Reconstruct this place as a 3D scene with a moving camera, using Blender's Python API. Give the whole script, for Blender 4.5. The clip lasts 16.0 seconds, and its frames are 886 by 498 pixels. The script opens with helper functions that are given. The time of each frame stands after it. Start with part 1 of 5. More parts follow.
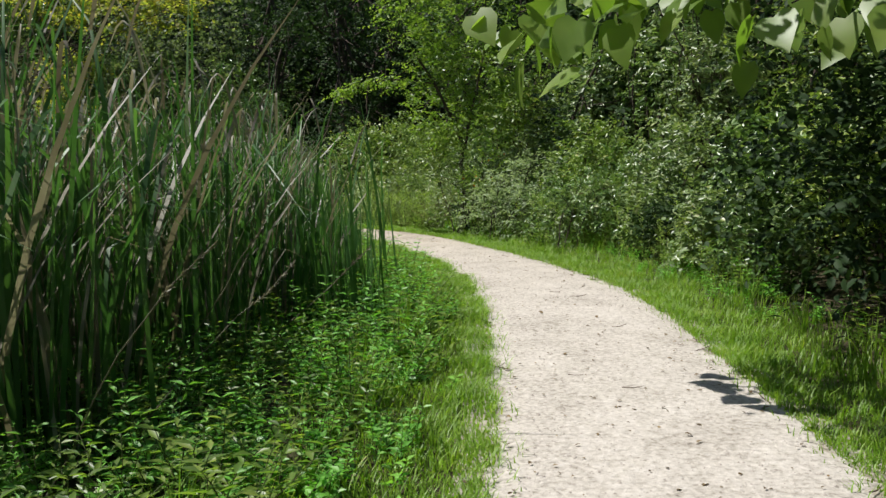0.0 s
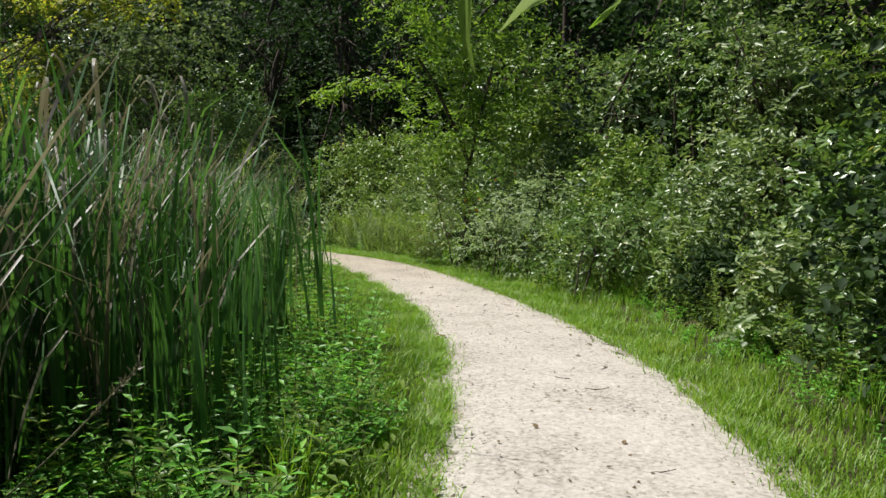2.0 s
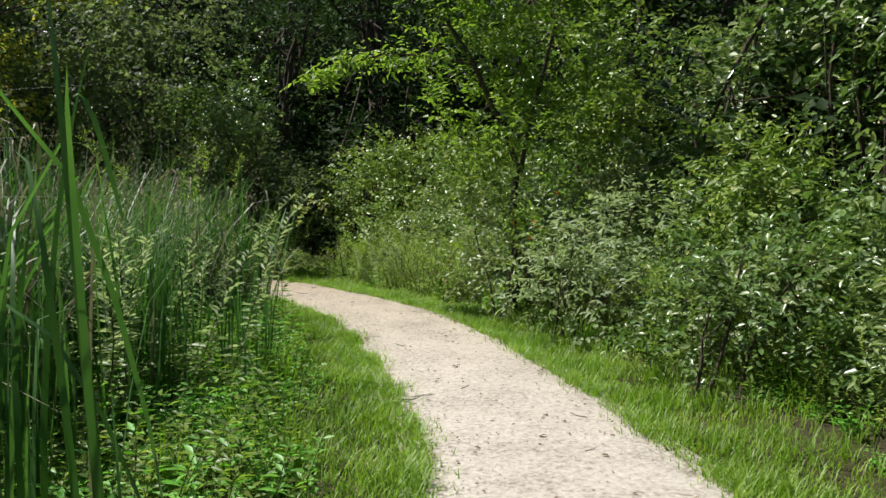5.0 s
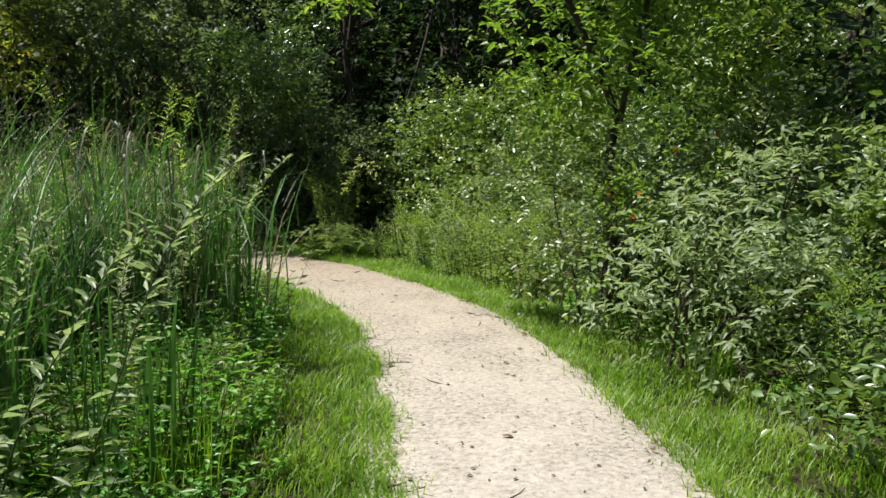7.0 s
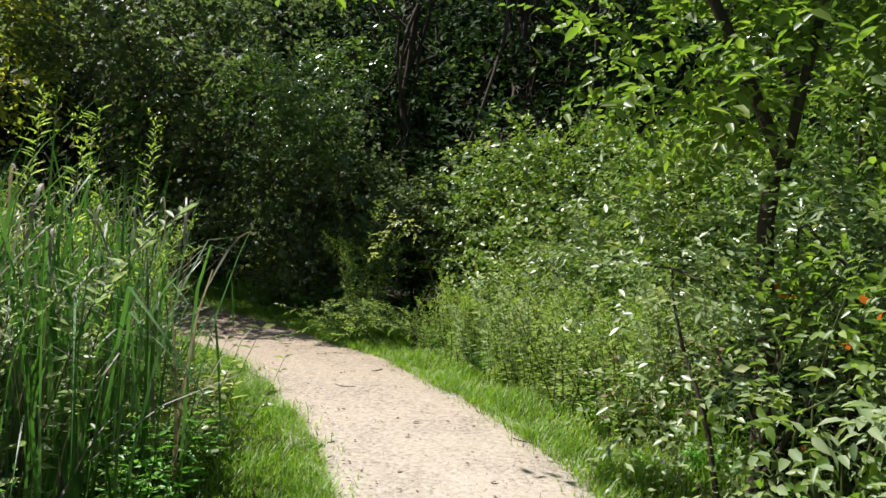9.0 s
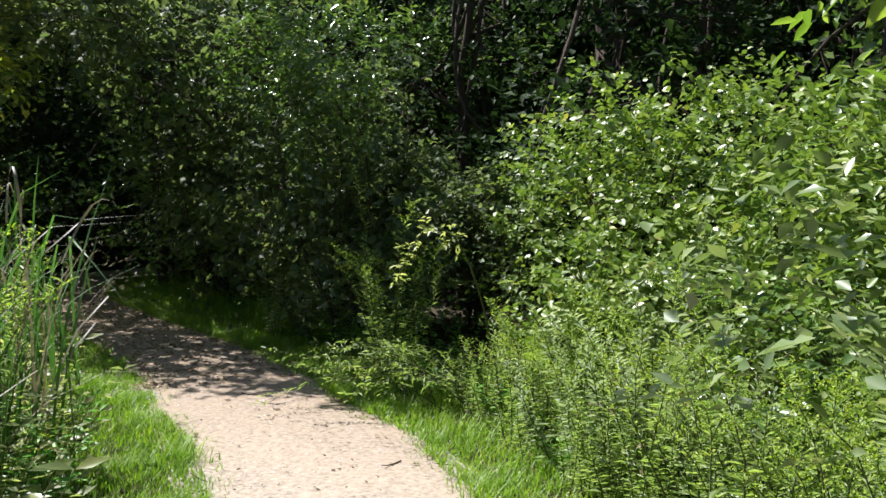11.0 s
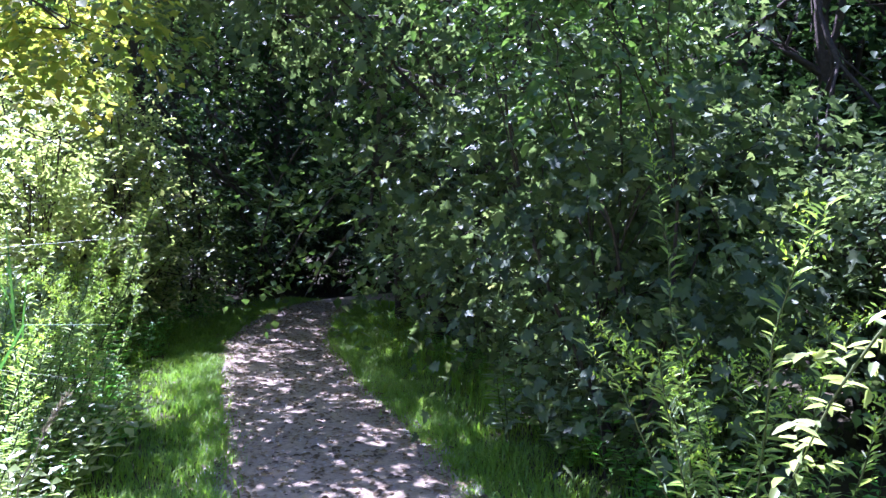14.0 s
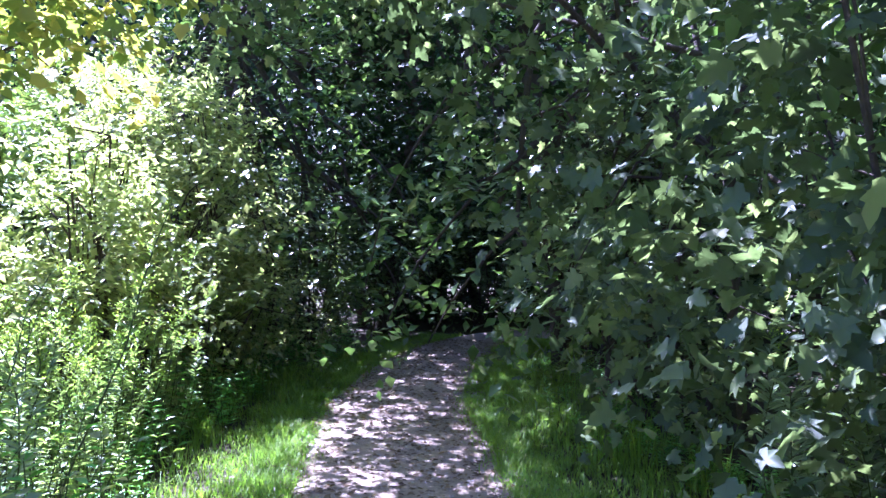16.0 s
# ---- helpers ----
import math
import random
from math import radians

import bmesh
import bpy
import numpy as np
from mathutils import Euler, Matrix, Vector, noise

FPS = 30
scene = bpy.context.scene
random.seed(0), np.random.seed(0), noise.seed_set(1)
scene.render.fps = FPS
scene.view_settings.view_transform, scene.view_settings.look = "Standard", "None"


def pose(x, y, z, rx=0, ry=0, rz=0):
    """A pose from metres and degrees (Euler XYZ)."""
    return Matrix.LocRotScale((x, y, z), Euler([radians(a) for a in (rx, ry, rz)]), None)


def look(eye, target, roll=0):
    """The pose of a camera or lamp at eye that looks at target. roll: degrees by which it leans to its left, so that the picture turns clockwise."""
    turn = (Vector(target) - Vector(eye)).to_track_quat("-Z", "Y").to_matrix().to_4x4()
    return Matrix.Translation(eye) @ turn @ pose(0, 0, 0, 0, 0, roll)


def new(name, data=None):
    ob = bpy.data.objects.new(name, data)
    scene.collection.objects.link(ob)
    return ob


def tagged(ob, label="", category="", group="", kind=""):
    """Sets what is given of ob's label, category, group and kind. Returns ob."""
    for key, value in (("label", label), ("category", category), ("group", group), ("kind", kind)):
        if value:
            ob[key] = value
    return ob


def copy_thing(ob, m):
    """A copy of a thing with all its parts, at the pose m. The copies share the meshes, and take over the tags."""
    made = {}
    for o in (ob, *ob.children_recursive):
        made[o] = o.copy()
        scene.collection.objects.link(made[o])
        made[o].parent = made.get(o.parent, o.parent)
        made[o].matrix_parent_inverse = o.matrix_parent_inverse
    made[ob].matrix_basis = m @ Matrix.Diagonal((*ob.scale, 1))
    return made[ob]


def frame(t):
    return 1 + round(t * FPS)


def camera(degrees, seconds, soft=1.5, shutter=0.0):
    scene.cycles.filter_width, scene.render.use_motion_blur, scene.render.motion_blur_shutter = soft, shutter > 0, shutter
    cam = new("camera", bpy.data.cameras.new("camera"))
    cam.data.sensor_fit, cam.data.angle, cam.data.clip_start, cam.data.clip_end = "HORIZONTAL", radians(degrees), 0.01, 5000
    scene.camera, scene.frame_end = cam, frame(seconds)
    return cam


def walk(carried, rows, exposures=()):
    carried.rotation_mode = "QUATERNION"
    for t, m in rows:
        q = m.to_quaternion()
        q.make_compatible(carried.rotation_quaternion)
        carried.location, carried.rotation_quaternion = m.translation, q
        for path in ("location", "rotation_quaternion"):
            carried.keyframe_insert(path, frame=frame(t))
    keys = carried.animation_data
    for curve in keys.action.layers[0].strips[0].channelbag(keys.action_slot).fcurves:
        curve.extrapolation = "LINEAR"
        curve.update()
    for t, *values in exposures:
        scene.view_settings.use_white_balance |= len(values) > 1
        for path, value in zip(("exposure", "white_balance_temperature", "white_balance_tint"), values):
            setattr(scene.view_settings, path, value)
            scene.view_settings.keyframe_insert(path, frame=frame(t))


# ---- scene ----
# ---------------------------------------------------------------- camera and walk
cam = camera(56.03, 16.0)
PATH = [
    (0, 1.144, -5.071, 1.474, 2.99, -5.83, 1.64),
    (0.5, 1.245, -4.333, 1.478, 4.42, -5.94, 0.98),
    (1, 1.340, -3.583, 1.500, 4.56, -5.58, 0.77),
    (1.5, 1.447, -2.828, 1.511, 4.80, -4.90, -0.33),
    (2, 1.496, -2.066, 1.503, 4.90, -4.68, -0.13),
    (2.5, 1.491, -1.289, 1.506, 4.29, -3.90, -0.60),
    (3, 1.453, -0.518, 1.508, 4.37, -3.81, -0.11),
    (3.5, 1.403, 0.237, 1.504, 6.18, -3.74, -0.31),
    (3.7, 1.387, 0.530, 1.514, 7.48, -3.73, 0.03),
    (4.5, 1.342, 1.655, 1.500, 9.40, -3.62, -0.00),
    (5, 1.326, 2.329, 1.500, 8.71, -3.72, -0.00),
    (5.8, 1.290, 3.429, 1.498, 8.90, -4.78, 0.70),
    (6, 1.278, 3.712, 1.499, 9.54, -5.21, 1.06),
    (6.5, 1.257, 4.437, 1.488, 12.01, -5.79, 0.66),
    (7, 1.158, 5.187, 1.493, 15.31, -6.38, 0.47),
    (7.5, 1.074, 5.900, 1.500, 16.96, -5.96, 0.67),
    (8, 0.943, 6.639, 1.503, 19.37, -4.98, -0.44),
    (8.5, 0.772, 7.365, 1.510, 18.64, -3.47, -0.53),
    (9, 0.554, 8.109, 1.495, 20.71, -2.45, -1.07),
    (9.2, 0.464, 8.405, 1.507, 20.63, -1.86, -0.87),
    (10, 0.119, 9.557, 1.500, 21.77, -1.26, 0.00),
    (10.5, -0.090, 10.238, 1.500, 23.69, -1.83, 0.00),
    (11.3, -0.463, 11.280, 1.498, 26.88, -2.51, -0.11),
    (11.5, -0.566, 11.535, 1.506, 27.51, -2.47, -0.27),
    (12, -0.864, 12.152, 1.492, 36.64, -3.23, -0.64),
    (12.5, -1.253, 12.752, 1.501, 37.71, -2.84, -0.72),
    (13, -1.656, 13.352, 1.496, 40.39, -2.50, -0.86),
    (13.5, -2.121, 13.938, 1.508, 41.80, -2.28, -0.95),
    (14, -2.603, 14.499, 1.521, 45.73, -1.29, -0.21),
    (14.5, -3.140, 15.021, 1.490, 48.07, -0.29, 0.31),
    (15, -3.668, 15.506, 1.492, 52.38, 0.04, 1.01),
    (15.5, -4.222, 15.937, 1.484, 54.06, 0.33, 0.51),
    (16, -4.798, 16.343, 1.492, 56.07, 0.46, 0.66),
]
EXPOSURES = [(0.0, 0.27, 6350, 10), (3.5, 0.32, 6400, 10), (6.0, 0.38, 6450, 10), (9.0, 0.62, 6350, 13), (11.5, 1.0, 6000, 18), (12.5, 1.4, 5500, 25), (14.0, 2.45, 4900, 41), (16.0, 2.95, 4720, 50)]
walk(cam, [(t, pose(x, y, z, 90 + pitch, roll, yaw)) for t, x, y, z, yaw, pitch, roll in PATH], EXPOSURES)

# ---------------------------------------------------------------- sky and sun
SUN_AZ, SUN_EL = 86.0, 58.0            # degrees left of +y, and above the horizon
world = bpy.data.worlds.new("world")
scene.world = world
world.use_nodes = True
wn, wl = world.node_tree.nodes, world.node_tree.links
sky = wn.new("ShaderNodeTexSky")
sky.sky_type = 'NISHITA'
sky.sun_disc = False
sky.sun_elevation = radians(SUN_EL)
sky.sun_rotation = radians(-SUN_AZ)
wl.new(sky.outputs[0], wn["Background"].inputs[0])
wn["Background"].inputs[1].default_value = 0.06
sun_data = bpy.data.lights.new("sun", 'SUN')
sun_data.energy, sun_data.angle, sun_data.color = 5.0, radians(0.5), (1.0, 0.96, 0.90)
sun_ob = new("sun", sun_data)
sa, se = radians(SUN_AZ), radians(SUN_EL)
sun_dir = Vector((-math.sin(sa) * math.cos(se), math.cos(sa) * math.cos(se), math.sin(se)))
sun_ob.matrix_world = look(sun_dir * 60, (0, 0, 0))


# ---------------------------------------------------------------- materials
def nodes_of(name):
    m = bpy.data.materials.new(name)
    m.use_nodes = True
    return m, m.node_tree.nodes, m.node_tree.links


def ramp(n, l, source, stops):
    r = n.new("ShaderNodeValToRGB")
    els = r.color_ramp.elements
    while len(els) < len(stops):
        els.new(0.5)
    for e, (p, c) in zip(els, stops):
        e.position, e.color = p, (*c, 1)
    l.new(source, r.inputs[0])
    return r


def leaf_material(name, stops, rough=0.36, trans=0.22, glow=(0.85, 0.95, 0.42), spec=0.55):
    """Leaves: colour varies from leaf to leaf and over the plant, light comes through them."""
    m, n, l = nodes_of(name)
    b = n["Principled BSDF"]
    geo = n.new("ShaderNodeNewGeometry")
    tex = n.new("ShaderNodeTexNoise")
    co = n.new("ShaderNodeTexCoord")
    l.new(co.outputs["Object"], tex.inputs["Vector"])
    tex.inputs["Scale"].default_value = 2.3
    tex.inputs["Detail"].default_value = 3
    mixv = n.new("ShaderNodeMath")
    mixv.operation = 'MULTIPLY_ADD'
    mixv.inputs[1].default_value = 0.62
    l.new(geo.outputs["Random Per Island"], mixv.inputs[0])
    sc = n.new("ShaderNodeMath")
    sc.operation = 'MULTIPLY_ADD'
    sc.inputs[1].default_value, sc.inputs[2].default_value = 0.9, -0.27
    l.new(tex.outputs["Fac"], sc.inputs[0])
    l.new(sc.outputs[0], mixv.inputs[2])
    r = ramp(n, l, mixv.outputs[0], stops)
    fine = n.new("ShaderNodeTexNoise")
    fine.inputs["Scale"].default_value = 60
    l.new(co.outputs["Object"], fine.inputs["Vector"])
    vein = n.new("ShaderNodeMix")
    vein.data_type, vein.blend_type = 'RGBA', 'MULTIPLY'
    vein.inputs["Factor"].default_value = 0.18
    l.new(r.outputs[0], vein.inputs["A"])
    l.new(fine.outputs["Color"], vein.inputs["B"])
    l.new(vein.outputs["Result"], b.inputs["Base Color"])
    b.inputs["Roughness"].default_value = rough
    b.inputs["Specular IOR Level"].default_value = spec
    tr = n.new("ShaderNodeBsdfTranslucent")
    tint = n.new("ShaderNodeMix")
    tint.data_type, tint.blend_type = 'RGBA', 'MULTIPLY'
    tint.inputs["Factor"].default_value = 1.0
    tint.inputs["B"].default_value = (glow[0] * 2, glow[1] * 2, glow[2] * 2, 1)
    l.new(r.outputs[0], tint.inputs["A"])
    l.new(tint.outputs["Result"], tr.inputs[0])
    mix = n.new("ShaderNodeMixShader")
    mix.inputs[0].default_value = trans
    l.new(b.outputs[0], mix.inputs[1])
    l.new(tr.outputs[0], mix.inputs[2])
    l.new(mix.outputs[0], n["Material Output"].inputs[0])
    return m


def ground_material(name, stops, scales, bump=0.5, rough=0.95, pebble=0.0, browning=()):
    m, n, l = nodes_of(name)
    b = n["Principled BSDF"]
    co = n.new("ShaderNodeTexCoord")
    big, small = n.new("ShaderNodeTexNoise"), n.new("ShaderNodeTexNoise")
    for tx, s in ((big, scales[0]), (small, scales[1])):
        tx.inputs["Scale"].default_value, tx.inputs["Detail"].default_value = s, 9
        tx.inputs["Roughness"].default_value = 0.68
        l.new(co.outputs["Object"], tx.inputs["Vector"])
    mixf = n.new("ShaderNodeMix")
    mixf.inputs["Factor"].default_value = 0.62
    l.new(big.outputs["Fac"], mixf.inputs["A"])
    l.new(small.outputs["Fac"], mixf.inputs["B"])
    r = ramp(n, l, mixf.outputs["Result"], stops)
    col, height = r.outputs[0], small.outputs["Fac"]
    if pebble:
        vor = n.new("ShaderNodeTexVoronoi")
        vor.inputs["Scale"].default_value = pebble
        l.new(co.outputs["Object"], vor.inputs["Vector"])
        spot = ramp(n, l, vor.outputs["Color"], [(0.0, (0.50, 0.48, 0.46)), (0.22, (0.88, 0.87, 0.86)), (1.0, (1.1, 1.09, 1.08))])
        mul = n.new("ShaderNodeMix")
        mul.data_type, mul.blend_type = 'RGBA', 'MULTIPLY'
        mul.inputs["Factor"].default_value = 0.75
        l.new(col, mul.inputs["A"])
        l.new(spot.outputs[0], mul.inputs["B"])
        col = mul.outputs["Result"]
    if browning:
        # the stone turns browner and darker further along, with a wavering border
        xyz, far = n.new("ShaderNodeSeparateXYZ"), n.new("ShaderNodeMapRange")
        l.new(co.outputs["Object"], xyz.inputs[0])
        wob = n.new("ShaderNodeMath")
        wob.operation = 'MULTIPLY_ADD'
        wob.inputs[1].default_value = 5.0
        l.new(big.outputs["Fac"], wob.inputs[0])
        l.new(xyz.outputs["Y"], wob.inputs[2])
        far.inputs["From Min"].default_value, far.inputs["From Max"].default_value = 5.0, 19.0
        l.new(wob.outputs[0], far.inputs["Value"])
        soil = ramp(n, l, far.outputs["Result"], browning)
        browned = n.new("ShaderNodeMix")
        browned.data_type, browned.blend_type = 'RGBA', 'MULTIPLY'
        browned.inputs["Factor"].default_value = 1.0
        l.new(col, browned.inputs["A"])
        l.new(soil.outputs[0], browned.inputs["B"])
        col = browned.outputs["Result"]
    bp = n.new("ShaderNodeBump")
    bp.inputs["Strength"].default_value, bp.inputs["Distance"].default_value = bump, 0.012
    l.new(height, bp.inputs["Height"])
    l.new(bp.outputs[0], b.inputs["Normal"])
    l.new(col, b.inputs["Base Color"])
    b.inputs["Roughness"].default_value = rough
    b.inputs["Specular IOR Level"].default_value = 0.25
    return m


GRAVEL = ground_material("gravel", [(0.36, (0.20, 0.175, 0.145)), (0.43, (0.40, 0.365, 0.315)), (0.50, (0.51, 0.47, 0.415)), (0.62, (0.61, 0.57, 0.515))], (1.5, 26), 0.8, pebble=48, browning=[(0.0, (1, 1, 1)), (0.5, (0.95, 0.93, 0.89)), (0.85, (0.82, 0.76, 0.67)), (1.0, (0.68, 0.585, 0.48))])
SOIL = ground_material("soil", [(0.3, (0.025, 0.02, 0.012)), (0.55, (0.06, 0.05, 0.025)), (0.75, (0.05, 0.08, 0.02))], (0.7, 14), 0.8)
LITTER = ground_material("edge_litter", [(0.36, (0.13, 0.11, 0.08)), (0.47, (0.32, 0.28, 0.22)), (0.58, (0.46, 0.42, 0.35)), (0.7, (0.22, 0.22, 0.10))], (5, 34), 0.7)
BARK = ground_material("bark", [(0.3, (0.03, 0.025, 0.02)), (0.55, (0.09, 0.07, 0.055)), (0.75, (0.16, 0.13, 0.10))], (4, 30), 0.9)
STEM = ground_material("green_stem", [(0.3, (0.05, 0.07, 0.02)), (0.6, (0.10, 0.12, 0.04)), (0.8, (0.14, 0.11, 0.06))], (4, 30), 0.3, 0.7)
TWIG = ground_material("dry_wood", [(0.3, (0.05, 0.035, 0.025)), (0.6, (0.14, 0.10, 0.07)), (0.8, (0.24, 0.19, 0.14))], (9, 60), 0.6)
STONE = ground_material("pebble_stone", [(0.3, (0.14, 0.12, 0.10)), (0.48, (0.36, 0.32, 0.28)), (0.7, (0.66, 0.60, 0.53))], (7, 60), 0.3, 0.85)

LEAF_MID = leaf_material("leaf_mid", [(0.0, (0.048, 0.098, 0.028)), (0.45, (0.118, 0.205, 0.056)), (0.8, (0.205, 0.295, 0.088)), (1.0, (0.36, 0.40, 0.15))], 0.32, spec=0.65)
LEAF_PALE = leaf_material("leaf_pale", [(0.0, (0.088, 0.145, 0.055)), (0.45, (0.190, 0.265, 0.105)), (0.8, (0.31, 0.37, 0.16)), (1.0, (0.50, 0.49, 0.25))], 0.38, spec=0.6)
# LEAF_PALE again, lighter and more translucent so that it looks lit from behind
LEAF_BACKLIT = leaf_material("leaf_backlit", [(0.0, (0.12, 0.17, 0.06)), (0.45, (0.24, 0.30, 0.11)), (0.8, (0.38, 0.41, 0.17)), (1.0, (0.55, 0.52, 0.26))], 0.36, 0.5, (0.95, 0.95, 0.55), 0.65)
# near-black green that paints in woodland shade; also some dark low shrubs
LEAF_DARK_SHADE = leaf_material("leaf_dark_shade", [(0.0, (0.014, 0.030, 0.010)), (0.5, (0.028, 0.055, 0.018)), (0.85, (0.052, 0.090, 0.028)), (1.0, (0.10, 0.12, 0.045))], 0.6, 0.2, (0.8, 0.9, 0.55), 0.14)
# darker, greyer leaf green: shade put into the colour
LEAF_SHADED = leaf_material("leaf_shaded", [(0.0, (0.055, 0.085, 0.042)), (0.5, (0.108, 0.152, 0.072)), (0.85, (0.185, 0.228, 0.105)), (1.0, (0.32, 0.31, 0.16))], 0.5, 0.38, (0.9, 0.95, 0.5), 0.25)
LEAF_FORB = leaf_material("leaf_forb", [(0.0, (0.105, 0.178, 0.045)), (0.5, (0.205, 0.295, 0.080)), (0.85, (0.31, 0.39, 0.115)), (1.0, (0.45, 0.45, 0.17))], 0.42, 0.45, (0.95, 0.98, 0.55))
LEAF_VINE = leaf_material("leaf_vine", [(0.0, (0.072, 0.130, 0.030)), (0.4, (0.165, 0.258, 0.055)), (0.8, (0.29, 0.37, 0.085)), (1.0, (0.47, 0.40, 0.13))], 0.40)
LEAF_FRESH = leaf_material("leaf_fresh", [(0.0, (0.075, 0.140, 0.022)), (0.5, (0.150, 0.240, 0.038)), (1.0, (0.30, 0.36, 0.075))], 0.42, 0.45)
LEAF_YELLOW = leaf_material("leaf_yellow", [(0.0, (0.119, 0.173, 0.036)), (0.45, (0.238, 0.274, 0.055)), (0.8, (0.446, 0.374, 0.073)), (1.0, (0.669, 0.432, 0.091))], 0.5, 0.5)
LEAF_WEED = leaf_material("leaf_weed", [(0.0, (0.088, 0.235, 0.032)), (0.5, (0.164, 0.416, 0.056)), (1.0, (0.302, 0.553, 0.094))], 0.45, 0.3)
LEAF_SILVER = leaf_material("leaf_silver", [(0.0, (0.14, 0.21, 0.10)), (0.5, (0.24, 0.32, 0.16)), (1.0, (0.38, 0.45, 0.25))], 0.45, 0.4, (0.95, 0.95, 0.65))
CAT_GREEN = leaf_material("cattail_green", [(0.0, (0.034, 0.088, 0.025)), (0.5, (0.064, 0.158, 0.043)), (0.85, (0.110, 0.212, 0.058)), (1.0, (0.19, 0.23, 0.09))], 0.45, 0.3, spec=0.42)
CAT_DRY = leaf_material("cattail_dry", [(0.0, (0.075, 0.068, 0.045)), (0.5, (0.185, 0.172, 0.122)), (1.0, (0.42, 0.40, 0.31))], 0.5, 0.2, (0.95, 0.9, 0.65))
GRASS = leaf_material("mown_grass", [(0.0, (0.105, 0.204, 0.017)), (0.5, (0.188, 0.323, 0.028)), (0.85, (0.273, 0.389, 0.041)), (1.0, (0.441, 0.406, 0.095))], 0.5, 0.35)
PLUME = leaf_material("goldenrod_plume", [(0.0, (0.169, 0.288, 0.039)), (0.6, (0.321, 0.461, 0.052)), (1.0, (0.574, 0.576, 0.065))], 0.6, 0.35)
DEAD = leaf_material("dead_leaf", [(0.0, (0.06, 0.042, 0.022)), (0.5, (0.15, 0.105, 0.05)), (1.0, (0.30, 0.22, 0.11))], 0.8, 0.1, (1, 0.8, 0.4))
ORANGE = leaf_material("orange_leaf", [(0.0, (0.30, 0.08, 0.02)), (1.0, (0.50, 0.20, 0.03))], 0.5, 0.4, (1, 0.7, 0.3))
# near-black so that the sunlit ring looks like shaded wood
FAR_WOOD_SHADE = leaf_material("far_wood_shade", [(0.0, (0.010, 0.020, 0.007)), (0.6, (0.022, 0.040, 0.012)), (1.0, (0.04, 0.06, 0.02))], 0.8, 0.0, spec=0.1)


# ---------------------------------------------------------------- mesh helpers
def mesh_of(name, v, tris, material, smooth=False):
    """A mesh from vertex and triangle arrays."""
    me = bpy.data.meshes.new(name)
    v, tris = np.asarray(v, np.float32), np.asarray(tris, np.int32)
    me.vertices.add(len(v))
    me.vertices.foreach_set("co", v.ravel())
    me.loops.add(len(tris) * 3)
    me.loops.foreach_set("vertex_index", tris.ravel())
    me.polygons.add(len(tris))
    me.polygons.foreach_set("loop_start", np.arange(0, len(tris) * 3, 3, dtype=np.int32))
    if smooth:
        me.polygons.foreach_set("use_smooth", np.ones(len(tris), bool))
    me.update(calc_edges=True)
    me.materials.append(material)
    return me


def part(name, me, parent, label=""):
    ob = new(name, me)
    ob.parent = parent
    return tagged(ob, label)


def thing(name, at, label, category, group="", turn=0.0):
    e = new(name)
    e.empty_display_size = 0.2
    e.matrix_basis = pose(*at, 0, 0, turn)
    return tagged(e, label, category, group)


def unit(a):
    return a / np.maximum(np.linalg.norm(a, axis=-1, keepdims=True), 1e-9)


# leaf outlines: (along, across, lift) and triangles
DIAMOND = (np.array([(0, 0, 0), (0.45, 0.5, 0.10), (1, 0, -0.06), (0.45, -0.5, 0.10)]), np.array([(0, 2, 1), (0, 3, 2)]))
SMALL = (np.array([(0, 0, 0), (0.42, 0.46, 0.07), (1, 0, -0.12), (0.42, -0.46, 0.07), (0.5, 0, -0.03)]), np.array([(0, 4, 1), (1, 4, 2), (0, 3, 4), (3, 2, 4)]))
LEAFLET = (np.array([(0, 0, 0), (0.28, 0.43, 0.09), (0.68, 0.34, 0.05), (1, 0, -0.10), (0.68, -0.34, 0.05), (0.28, -0.43, 0.09)]), np.array([(0, 3, 2), (0, 2, 1), (0, 4, 3), (0, 5, 4)]))
OVAL = (np.array([(0, 0, 0), (0.25, 0.42, 0.08), (0.62, 0.40, 0.05), (1, 0, -0.14), (0.62, -0.40, 0.05), (0.25, -0.42, 0.08), (0.5, 0, -0.02)]),
        np.array([(0, 6, 1), (1, 6, 2), (2, 6, 3), (0, 5, 6), (5, 4, 6), (4, 3, 6)]))
LOBED = (np.array([(0, 0, 0), (-0.10, 0.36, 0.05), (0.18, 0.42, 0.05), (0.40, 0.52, 0.01), (0.58, 0.34, 0.03), (1, 0, -0.16), (0.60, -0.33, 0.03), (0.42, -0.54, 0.0), (0.18, -0.40, 0.05), (-0.10, -0.36, 0.05), (0.4, 0, -0.02)]),
         np.array([(0, 10, 1), (1, 10, 2), (2, 10, 3), (3, 10, 4), (4, 10, 5), (5, 10, 6), (6, 10, 7), (7, 10, 8), (8, 10, 9), (9, 10, 0)]))

